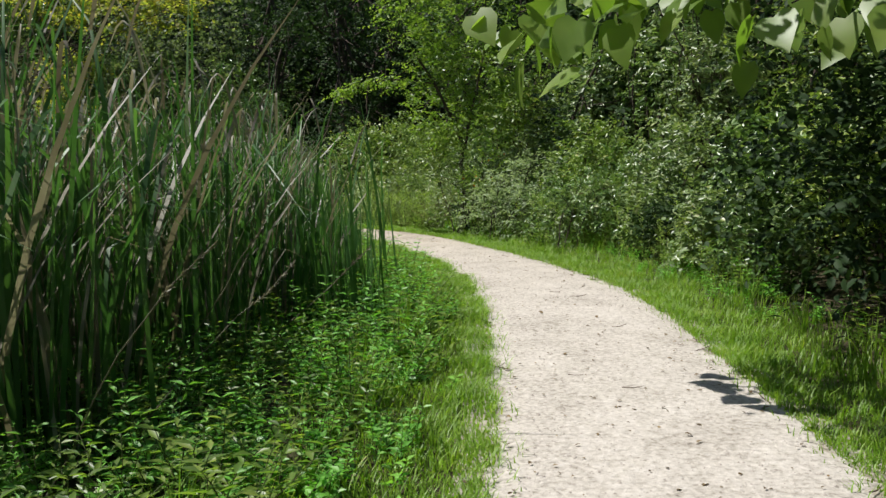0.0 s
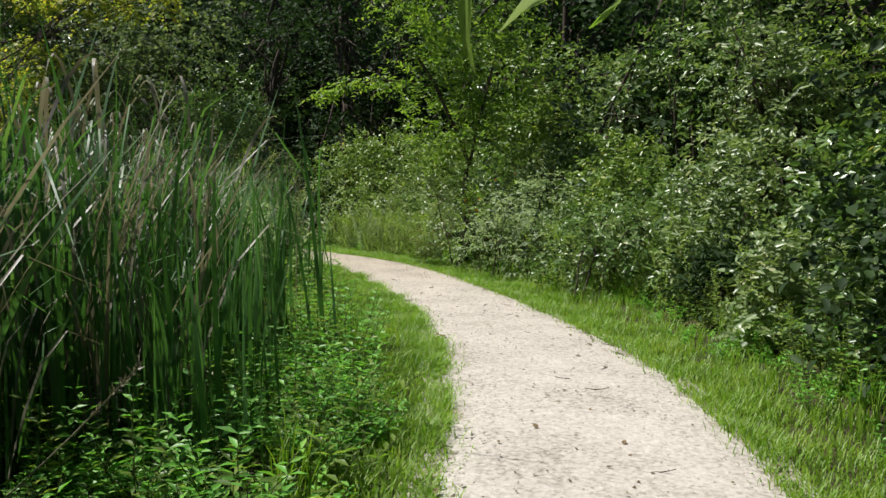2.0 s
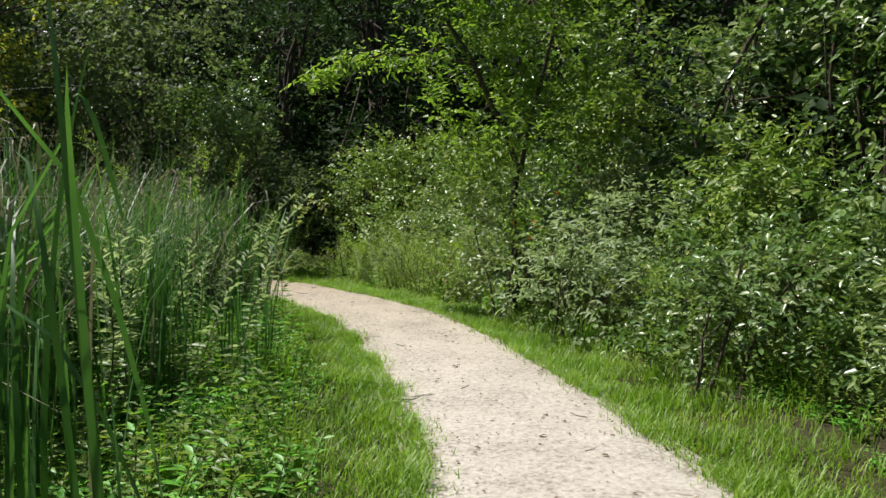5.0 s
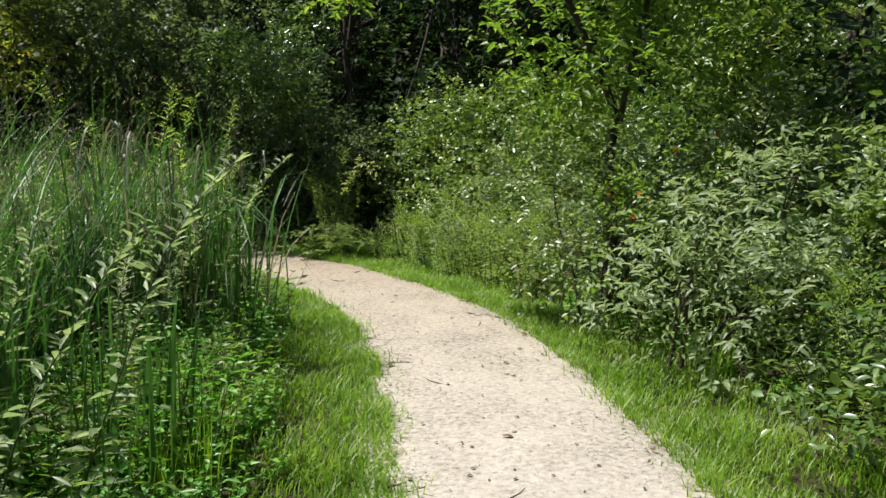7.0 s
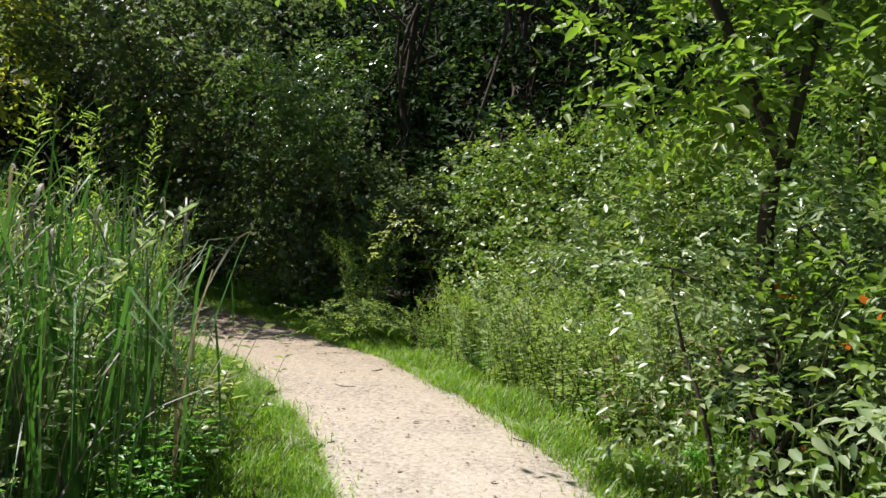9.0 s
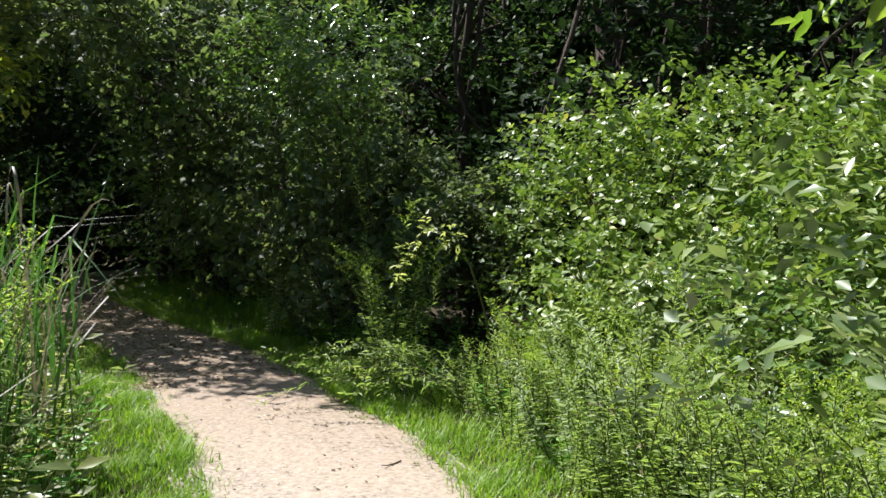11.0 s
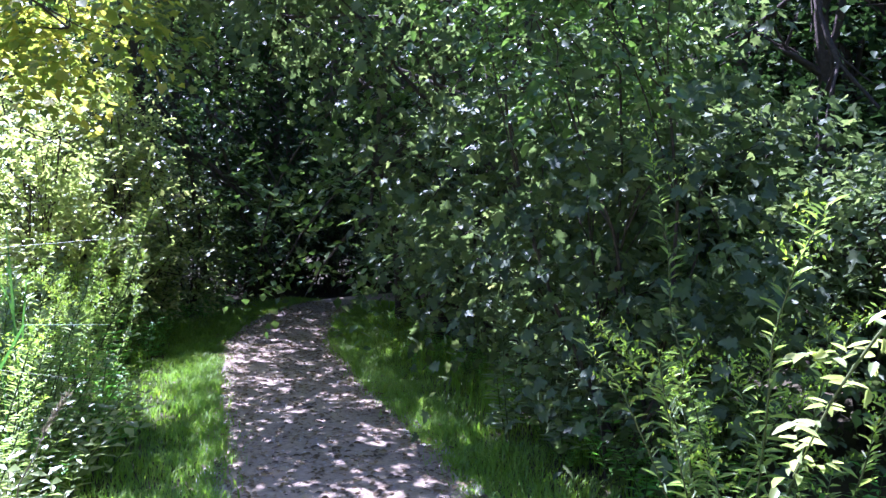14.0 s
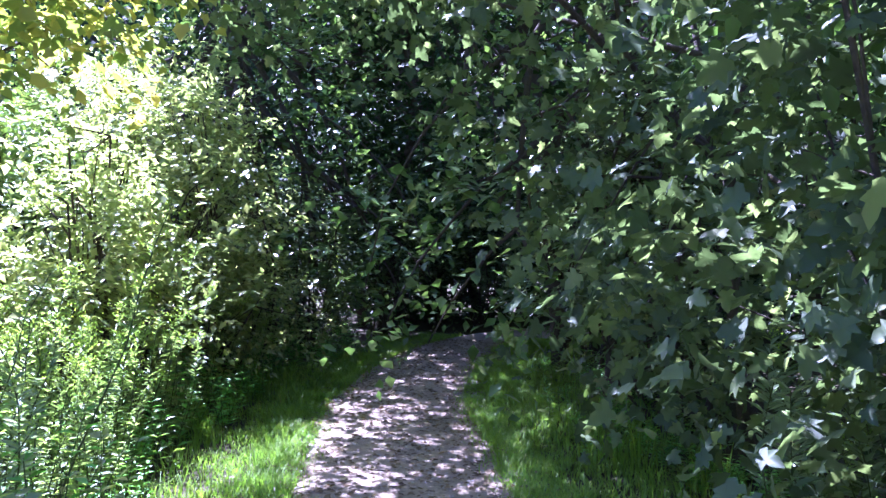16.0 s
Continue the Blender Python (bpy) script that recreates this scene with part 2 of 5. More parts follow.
MAPLE = (np.array([(0, 0, 0), (-0.10, 0.22, 0.04), (0.04, 0.50, 0.0), (0.19, 0.34, 0.05), (0.46, 0.60, -0.03), (0.50, 0.27, 0.05), (0.72, 0.27, 0.0), (1, 0, -0.16),
                   (0.72, -0.27, 0.0), (0.50, -0.27, 0.05), (0.46, -0.60, -0.03), (0.19, -0.34, 0.05), (0.04, -0.50, 0.0), (-0.10, -0.22, 0.04), (0.36, 0, -0.02)]),
         np.array([(i, 14, (i + 1) % 14) for i in range(14)]))
HEART = (np.array([(0, 0, 0), (-0.10, 0.24, 0.03), (0.10, 0.47, 0.05), (0.38, 0.50, 0.02), (0.70, 0.27, -0.05), (1, 0, -0.20), (0.70, -0.27, -0.05), (0.38, -0.50, 0.02), (0.10, -0.47, 0.05), (-0.10, -0.24, 0.03), (0.28, 0, -0.02), (0.62, 0, -0.07)]),
         np.array([(0, 10, 1), (1, 10, 2), (2, 10, 3), (3, 10, 11), (3, 11, 4), (4, 11, 5), (5, 11, 6), (6, 11, 7), (7, 11, 10), (7, 10, 8), (8, 10, 9), (9, 10, 0)]))


def leaves(shape, p, d, nrm, length, width):
    """Many leaves of one outline: base points, ways, normals, lengths and widths."""
    tv, tf = shape
    d = unit(d)
    side = unit(np.cross(nrm, d))
    nn = np.cross(d, side)
    k = len(tv)
    v = (p[:, None, :] + tv[None, :, 0, None] * (d * length[:, None])[:, None, :]
         + tv[None, :, 1, None] * (side * width[:, None])[:, None, :] + tv[None, :, 2, None] * (nn * length[:, None])[:, None, :])
    f = tf[None, :, :] + (np.arange(len(p)) * k)[:, None, None]
    return v.reshape(-1, 3), f.reshape(-1, 3)


def twigs(rng, start, way, reach, per, shape, size, ratio, up=1.0, droop=0.25):
    """Leaves set in two ranks along twigs."""
    n = len(start)
    k = np.tile(np.arange(per), n)
    i = np.repeat(np.arange(n), per)
    way = unit(way)
    f = (k + 0.6) / per
    rl = (reach * rng.uniform(0.6, 1.3, n))[i]
    p = start[i] + way[i] * (rl * f)[:, None]
    p[:, 2] -= droop * rl * f * f
    side = unit(np.cross(way, (0.02, 0.03, 1.0)) + rng.normal(0, 0.25, (n, 3)))[i]
    s = np.where(k % 2 == 0, 1.0, -1.0)[:, None]
    d = way[i] * 0.55 + side * s + rng.normal(0, 0.35, (len(p), 3))
    d[:, 2] -= droop
    nrm = np.array((0, 0, up)) + way[i] * 0.35 + rng.normal(0, 0.42, (len(p), 3))
    ln = size * rng.uniform(0.55, 1.25, len(p))
    return leaves(shape, p, d, nrm, ln, ln * ratio * rng.uniform(0.8, 1.2, len(p)))


def joined(pieces):
    vs, fs, o = [], [], 0
    for v, f in pieces:
        vs.append(v)
        fs.append(f + o)
        o += len(v)
    return np.concatenate(vs), np.concatenate(fs)


def tube(pts, radii, sides=6):
    """A tapered, bent stem through points."""
    pts, radii = np.asarray(pts, float), np.asarray(radii, float)
    t = unit(np.gradient(pts, axis=0))
    a = unit(np.cross(t, (0.31, 0.95, 0.05)))
    b = np.cross(t, a)
    ang = np.arange(sides) * 2 * np.pi / sides
    v = pts[:, None] + radii[:, None, None] * (np.cos(ang)[None, :, None] * a[:, None] + np.sin(ang)[None, :, None] * b[:, None])
    f = []
    for i in range(len(pts) - 1):
        for j in range(sides):
            q, w = i * sides + j, i * sides + (j + 1) % sides
            f += [(q, w, w + sides), (q, w + sides, q + sides)]
    return v.reshape(-1, 3), np.array(f)


def limb(rng, a, b, r0, r1, bend=0.12, n=7):
    a, b = np.array(a, float), np.array(b, float)
    u = np.linspace(0, 1, n)[:, None]
    ln = np.linalg.norm(b - a)
    off = rng.normal(0, bend * ln, 3)
    wob = np.cumsum(rng.normal(0, 0.018 * ln, (n, 3)), axis=0)
    wob -= wob[:1]
    pts = a + (b - a) * u + off * np.sin(np.pi * u) * 0.6 + wob * u
    return pts, np.linspace(r0, r1, n)


def blob_starts(rng, lobes, n, shell=0.5, lowest=0.05):
    """Twig starts in lumpy lobes (cx, cy, cz, rx, ry, rz), nearer to their skin, and the ways out."""
    lb = np.array(lobes, float)
    wgt = (lb[:, 3] * lb[:, 4] + lb[:, 4] * lb[:, 5] + lb[:, 3] * lb[:, 5])
    i = rng.choice(len(lb), n, p=wgt / wgt.sum())
    d = unit(rng.normal(0, 1, (n, 3)) + np.array((0, 0, 0.25)))
    lump = 1 + 0.24 * np.sin(d[:, 0] * 5 + i * 1.7) * np.cos(d[:, 1] * 6 + i) + 0.13 * np.sin(d[:, 2] * 11 + d[:, 0] * 9 + i)
    r = (shell + (1 - shell) * np.sqrt(rng.uniform(0, 1, n))) * lump
    p = lb[i, :3] + d * lb[i, 3:6] * r[:, None]
    way = d + np.array((0, 0, 0.35)) + rng.normal(0, 0.45, (n, 3))
    gap = np.sin(p[:, 0] * 4.3 + i) * np.sin(p[:, 1] * 4.1) * np.sin(p[:, 2] * 4.9 + 1) + 0.35 * np.sin(p[:, 0] * 9.7) * np.sin(p[:, 2] * 10.3 + p[:, 1] * 8)
    keep = (p[:, 2] > lowest) & (gap < 0.13)
    return p[keep], way[keep]


def bush(name, at, lobes, n, material, size, ratio, label, category, group="", seed=1, shape=DIAMOND, per=9, reach=0.32, shell=0.5,
         stem_r=0.018, trunk=None, up=1.0, droop=0.25, turn=0.0, leaf_label="", single_limbs=False):
    """A shrub or tree: stems from the ground into each lobe, limbs, and a crown of single leaves on twigs."""
    rng = np.random.default_rng(seed)
    e = thing(name, at, label, category, group, turn)
    p, w = blob_starts(rng, lobes, n, shell)
    part("crown", mesh_of(name + "_crown", *twigs(rng, p, w, reach, per, shape, size, ratio, up, droop), material), e, leaf_label)
    limbs = []
    if trunk:
        h, r = trunk
        pts, rad = limb(rng, (0, 0, -0.08), (rng.normal(0, 0.05 * h), rng.normal(0, 0.05 * h), h), r, r * 0.55, 0.05, 9)
        part("trunk", mesh_of(name + "_trunk", *tube(pts, rad, 9), BARK, True), e, "grey-brown bark")
    for lx, ly, lz, rx, ry, rz in lobes:
        if trunk:
            a = pts[rng.integers(len(pts) // 2, len(pts))]
            r0 = trunk[1] * 0.5
        else:
            a = np.array((rng.normal(0, 0.10), rng.normal(0, 0.10), -0.05))
            r0 = stem_r
        q, rad = limb(rng, a, (lx, ly, lz + rz * 0.35), r0, r0 * 0.35, 0.10)
        limbs.append(tube(q, rad, 6))
        for _ in range(4):
            c = q[rng.integers(3, len(q))]
            dd = unit(rng.normal(0, 1, 3) + np.array((0, 0, 0.4))) * np.array((rx, ry, rz)) * 0.8
            q2, rad2 = limb(rng, c, np.array((lx, ly, lz)) + dd, r0 * 0.4, r0 * 0.12, 0.1, 5)
            limbs.append(tube(q2, rad2, 5))
    for piece in limbs if single_limbs else [joined(limbs)]:
        part("limb" if trunk else "stem", mesh_of(name + "_limb", *piece, BARK, True), e)
    return e


# ---------------------------------------------------------------- the trail's line
LINE = np.array([(0.2, -16), (1.1, -10), (1.65, -5), (1.98, -1.4), (1.98, 1), (1.96, 2.8), (1.77, 4.8), (1.52, 5.95), (1.12, 7.45), (0.68, 8.75), (0.20, 9.95), (-0.40, 11.35),
                 (-1.36, 13.0), (-3.25, 15.1), (-4.57, 16.1), (-5.35, 16.72), (-7.15, 17.86), (-8.95, 18.84), (-9.85, 19.35), (-12.4, 20.9), (-14.35, 22.5),
                 (-16.3, 24.6), (-17.2, 27), (-17.0, 31), (-16.0, 36)])


def smooth_line(pts, per=12):
    out = []
    q = np.vstack([2 * pts[0] - pts[1], pts, 2 * pts[-1] - pts[-2]])
    for i in range(1, len(q) - 2):
        for u in np.arange(per) / per:
            a, b, c, d = q[i - 1], q[i], q[i + 1], q[i + 2]
            out.append(0.5 * (2 * b + (c - a) * u + (2 * a - 5 * b + 4 * c - d) * u * u + (3 * b - a - 3 * c + d) * u ** 3))
    out.append(pts[-1])
    return np.array(out)


FINE = smooth_line(LINE)
ALONG = np.concatenate([[0], np.cumsum(np.linalg.norm(np.diff(FINE, axis=0), axis=1))])
TOTAL = ALONG[-1]


def half_at(s):
    """Half the trail's width: it narrows before the bend."""
    return np.interp(s, (s_at(4.0), s_at(7.5)), (0.86, 0.70))


def on_line(s, off=0.0):
    """The place s metres along the trail and off metres to the right of its middle, and the trail's heading."""
    x, y = np.interp(s, ALONG, FINE[:, 0]), np.interp(s, ALONG, FINE[:, 1])
    x2, y2 = np.interp(s + 0.3, ALONG, FINE[:, 0]), np.interp(s + 0.3, ALONG, FINE[:, 1])
    x1, y1 = np.interp(s - 0.3, ALONG, FINE[:, 0]), np.interp(s - 0.3, ALONG, FINE[:, 1])
    h = np.hypot(x2 - x1, y2 - y1)
    tx, ty = (x2 - x1) / h, (y2 - y1) / h
    return x + ty * off, y - tx * off, np.degrees(np.arctan2(ty, tx))


def s_at(y):
    """Metres along the trail at which its middle has this y."""
    return float(np.interp(y, FINE[:, 1], ALONG))


def off_line(x, y):
    """How far the trail's middle lies from a place."""
    return float(np.sqrt(((FINE - np.array((x, y))) ** 2).sum(1)).min())


# ---------------------------------------------------------------- ground and trail
def build_ground():
    rng = np.random.default_rng(5)
    near = np.arange(-34, 40.1, 0.8)
    xs = np.concatenate([[-3000, -600, -150, -60], near - 4, [60, 150, 600, 3000]])
    ys = np.concatenate([[-3000, -600, -150, -60], near + 6, [80, 150, 600, 3000]])
    gx, gy = np.meshgrid(xs, ys)
    gz = -0.02 + 0.015 * np.sin(gx * 1.3 + 1) * np.cos(gy * 1.1) * (np.abs(gx) < 50) - 0.02
    v = np.stack([gx.ravel(), gy.ravel(), gz.ravel()], 1)
    nx = len(xs)
    f = []
    for j in range(len(ys) - 1):
        for i in range(nx - 1):
            a = j * nx + i
            f += [(a, a + 1, a + nx + 1), (a, a + nx + 1, a + nx)]
    tagged(new("ground", mesh_of("ground", v, f, SOIL, True)), "dark damp soil under grass and marsh plants", "ground", kind="structure")
    # trail: a low crown with ragged edges
    s = np.arange(0, TOTAL, 0.10)
    cols = np.linspace(-1, 1, 15)
    v = []
    for i, si in enumerate(s):
        hl = half_at(si) + 0.06 * noise.noise((si * 1.1, 3, 0)) + 0.09 * noise.noise((si * 4.0, 7, 0)) + 0.06 * noise.noise((si * 11, 8, 0))
        hr = half_at(si) + 0.06 * noise.noise((si * 1.2, 13, 0)) + 0.10 * noise.noise((si * 4.3, 17, 0)) + 0.06 * noise.noise((si * 12, 18, 0))
        for c in cols:
            x, y, _ = on_line(si, c * (hr if c > 0 else hl))
            v.append((x, y, 0.012 * (1 - c * c) - (0.010 if abs(c) > 0.99 else 0) + 0.004 * noise.noise((x * 1.3, y * 1.3, 0)) + 0.001 * noise.noise((x * 11, y * 11, 2))))
    k = len(cols)
    f = []
    for i in range(len(s) - 1):
        for j in range(k - 1):
            a = i * k + j
            f += [(a, a + 1, a + k + 1), (a, a + k + 1, a + k)]
    tagged(new("gravel_path", mesh_of("gravel_path", v, f, GRAVEL, True)), "pale crushed limestone footpath with ragged grassy edges", "footpath", kind="structure")
    # litter verge under the edges
    v, f = [], []
    for i, si in enumerate(s):
        for c, z in ((-1.22, -0.025), (-0.88, -0.003), (0.88, -0.003), (1.22, -0.025)):
            x, y, _ = on_line(si, c * half_at(si) + 0.05 * noise.noise((si * 2.1, c * 9, 4)))
            v.append((x, y, z))
    for i in range(len(s) - 1):
        for j in (0, 2):
            a = i * 4 + j
            f += [(a, a + 1, a + 5), (a, a + 5, a + 4)]
    tagged(new("verge", mesh_of("verge", v, f, LITTER, True)), "brown litter and thin soil along the path edge", "verge", kind="structure")


build_ground()


def build_pebbles():
    rng = np.random.default_rng(8)
    n = 22000
    s = rng.uniform(s_at(-4.0), s_at(24), n)
    o = half_at(s) * np.clip(rng.normal(0, 0.8, n), -1.14, 1.14)
    r = 0.004 + 0.010 * rng.uniform(0, 1, n) ** 3
    base = np.array([(1, 0, 0), (0.2, 0.9, 0), (-0.9, 0.3, 0), (-0.3, -0.9, 0), (0.1, 0.0, 0.75)])
    tf = np.array([(0, 1, 4), (1, 2, 4), (2, 3, 4), (3, 0, 4)])
    x, y, _ = on_line(s, o)
    a = rng.uniform(0, 6.28, n)
    ca, sa_ = np.cos(a)[:, None], np.sin(a)[:, None]
    q = base[None] * r[:, None, None] * rng.uniform(0.7, 1.3, (n, 5, 1))
    vx = q[..., 0] * ca - q[..., 1] * sa_ + x[:, None]
    vy = q[..., 0] * sa_ + q[..., 1] * ca + y[:, None]
    vz = q[..., 2] + 0.009 * (1 - (o / half_at(s)) ** 2)[:, None] + 0.002
    f = tf[None] + (np.arange(n) * 5)[:, None, None]
    tagged(new("loose_gravel", mesh_of("loose_gravel", np.stack([vx, vy, vz], -1).reshape(-1, 3), f.reshape(-1, 3), STONE)),
           "small pale loose stones strewn over the path", "gravel", kind="stuff")


build_pebbles()


def blades(rng, x, y, h, w, lean, z0=-0.03):
    """Bent grass blades of two joints."""
    n = len(x)
    a = rng.uniform(0, 6.283, n)
    dx, dy = np.cos(a), np.sin(a)
    px, py = -dy, dx
    l = h * lean * rng.uniform(0.3, 1.4, n)
    rows = []
    for u, wf, lf in ((0, 1.0, 0.0), (0.55, 0.8, 0.3)):
        for sgn in (-1, 1):
            rows.append(np.stack([x + px * w * wf * sgn * 0.5 + dx * l * lf, y + py * w * wf * sgn * 0.5 + dy * l * lf, z0 + h * u], 1))
    rows.append(np.stack([x + dx * l, y + dy * l, z0 + h * rng.uniform(0.85, 1.0, n)], 1))
    v = np.stack(rows, 1).reshape(-1, 3)
    f = np.array([(0, 1, 3), (0, 3, 2), (2, 3, 4)])[None] + (np.arange(n) * 5)[:, None, None]
    return v, f.reshape(-1, 3)


def build_grass():
    rng = np.random.default_rng(11)
    for sgn, nm, n, wide in ((-1, "grass_strip", 76000, 0.8), (1, "grass_strip", 84000, 0.9)):
        s = rng.uniform(s_at(-6), s_at(25.5), n)
        o = 0.96 * half_at(s) + np.abs(rng.normal(0, 1, n)) * wide * 0.6
        edge = 0.07 * np.sin(s * 3.1) + 0.05 * np.sin(s * 7.7 + 1) + 0.04 * np.sin(s * 17)
        o = np.maximum(o, half_at(s) * 0.97 + edge * 0.8 + rng.uniform(-0.06, 0.06, n))
        stray = rng.uniform(0, 1, n) < 0.035
        o = np.where(stray, half_at(s) - 0.16 * rng.uniform(0, 1, n) ** 2, o)
        x, y, _ = on_line(s, sgn * o)
        clump = 0.75 + 0.5 * np.sin(x * 5.1 + y * 2.3) * np.sin(y * 4.7 - x * 1.9)
        h = rng.uniform(0.04, 0.11, n) * clump * (1 + 0.9 * np.clip((o - half_at(s) - 0.5), 0, 1))
        tagged(new(nm, mesh_of(nm, *blades(rng, x, y, h + 0.03, rng.uniform(0.005, 0.010, n), 0.9), GRASS)),
               "short bright green mown grass beside the gravel path", "grass", kind="stuff")


build_grass()


# ---------------------------------------------------------------- marsh: cattails
def baked(name, kinds, spots, rng, label, category, sx=(0.85, 1.15), tilt=3.0):
    """Plants beyond those that can be counted: all of them in one mesh."""
    mats, got = [], {}
    for k, e in enumerate(kinds):
        got[k] = []
        for c in e.children_recursive:
            me = c.data
            v = np.empty(len(me.vertices) * 3, np.float32)
            me.vertices.foreach_get("co", v)
            f = np.empty(len(me.polygons) * 3, np.int32)
            me.loops.foreach_get("vertex_index", f)
            if me.materials[0] not in mats:
                mats.append(me.materials[0])
            got[k].append((v.reshape(-1, 3), f.reshape(-1, 3), mats.index(me.materials[0])))
    vs, fs, mi, o = [], [], [], 0
    for x, y, k, sc in spots:
        m = np.array(pose(x, y, -0.03, rng.normal(0, tilt), rng.normal(0, tilt), rng.uniform(0, 360)) @ Matrix.Diagonal((sc * rng.uniform(*sx), sc * rng.uniform(*sx), sc, 1)))
        for v, f, i in got[k]:
            vs.append(v @ m[:3, :3].T + m[:3, 3])
            fs.append(f + o)
            mi.append(np.full(len(f), i, np.int32))
            o += len(v)
    me = mesh_of(name, np.concatenate(vs), np.concatenate(fs), mats[0])
    for mt in mats[1:]:
        me.materials.append(mt)
    me.polygons.foreach_set("material_index", np.concatenate(mi))
    tagged(new(name, me), label, category, kind="stuff")


def split_near(spots, n):
    """The n spots nearest to the trail along its open stretch, and the rest."""
    order = sorted(spots, key=lambda q: off_line(q[0], q[1]))
    return order[:n], order[n:]


def cattail_kinds():
    kinds = []
    for k in range(6):
        rng = np.random.default_rng(40 + k)
        tall = (1.0, 1.0, 1.0, 0.9, 0.66, 0.55)[k]
        dryf = (0.1, 0.35, 0.2, 0.5, 0.03, 0.06)[k]
        e = thing("cattail_clump", (0, 0, 0), ("tall green cattail clump with arching ribbon leaves", "cattail clump with many dry tan leaves", "tall green cattail clump with arching ribbon leaves",
                  "cattail clump with many dry tan leaves", "low upright clump of young green cattail", "low upright clump of young green cattail")[k], "cattails", "cattails in the marsh")
        green, dry = [], []
        for i in range(21):
            h = tall * rng.uniform(1.35, 2.15)
            x, y = rng.normal(0, 0.16, 2)
            a = rng.uniform(0, 6.283)
            lean = abs(rng.normal(0.0, 0.17 if k < 4 else 0.08)) * h
            isdry = rng.uniform(0, 1) < dryf
            fold = not isdry and rng.uniform(0, 1) < (0.28 if k < 4 else 0.06)
            u = np.linspace(0, 1, 7)
            bend = u ** 2.2 * lean
            z = h * u
            if fold:
                kink = rng.uniform(0.68, 0.9)
                m = u > kink
                bend = bend + m * (u - kink) * h * 0.5
                z = np.where(m, h * kink + (u - kink) * h * rng.uniform(-0.9, 0.5), z)
            tip = np.clip(u - 0.8, 0, 1) * h
            if k < 4 and rng.uniform(0, 1) < 0.55:
                bend = bend + tip * rng.uniform(0.2, 0.9)
                z = z - tip * rng.uniform(0.4, 1.5)
            if isdry:
                bend = bend * 1.4 + u * h * rng.uniform(0, 0.12)
                z = z * rng.uniform(0.7, 0.95)
            w = rng.uniform(0.014, 0.025) * np.array((0.9, 1, 1, 0.95, 0.8, 0.5, 0.02))
            tw = a + 1.57 + np.linspace(0, rng.normal(0, 1.2), 7)
            c = np.stack([x + np.cos(a) * bend, y + np.sin(a) * bend, z - 0.05], 1)
            s = np.stack([np.cos(tw), np.sin(tw), np.zeros(7)], 1) * w[:, None] * 0.5
            v = np.stack([c - s, c + s], 1).reshape(-1, 3)
            f = []
            for j in range(6):
                f += [(2 * j, 2 * j + 1, 2 * j + 3), (2 * j, 2 * j + 3, 2 * j + 2)]
            (dry if isdry else green).append((v, np.array(f)))
        for i in range((2, 9, 3, 10, 0, 1)[k]):                      # broken tops that bleach and hang
            h = tall * rng.uniform(1.1, 1.95)
            a, out = rng.uniform(0, 6.283), rng.uniform(0.10, 0.34)
            u = np.linspace(0, 1, 7)
            x, y = rng.normal(0, 0.2, 2)
            arc = np.sin(u * rng.uniform(1.7, 2.7))
            c = np.stack([x + np.cos(a) * out * u, y + np.sin(a) * out * u, h - 0.35 + arc * rng.uniform(0.22, 0.42)], 1)
            tw = a + 1.57 + np.linspace(0, rng.normal(0, 1.5), 7)
            sd = np.stack([np.cos(tw), np.sin(tw), np.zeros(7)], 1) * (rng.uniform(0.010, 0.020) * np.array((0.8, 1, 1, 0.9, 0.8, 0.5, 0.05)))[:, None] * 0.5
            f = []
            for j in range(6):
                f += [(2 * j, 2 * j + 1, 2 * j + 3), (2 * j, 2 * j + 3, 2 * j + 2)]
            (green if i % 4 == 0 else dry).append((np.stack([c - sd, c + sd], 1).reshape(-1, 3), np.array(f)))
        for piece in green:
            part("blade", mesh_of("cattail_blade", *piece, CAT_GREEN), e)
        for piece in dry:
            part("blade", mesh_of("dry_cattail_blade", *piece, CAT_DRY), e, "dry tan leaf")
        kinds.append(e)
    return kinds


def place(kinds, spots, rng, sx=(0.85, 1.15), tilt=3.0):
    """Set copies at spots (x, y, kind, scale); the model itself takes the first spot of its kind."""
    used = {}
    for x, y, k, sc in spots:
        m = pose(x, y, -0.03, rng.normal(0, tilt), rng.normal(0, tilt), rng.uniform(0, 360)) @ Matrix.Diagonal((sc * rng.uniform(*sx), sc * rng.uniform(*sx), sc, 1))
        if k in used:
            copy_thing(kinds[k], m)
        else:
            used[k] = m
    for k, m in used.items():
        kinds[k].matrix_basis = m
    for k, e in enumerate(kinds):
        if k not in used:
            for c in list(e.children_recursive):
                bpy.data.objects.remove(c)
            bpy.data.objects.remove(e)


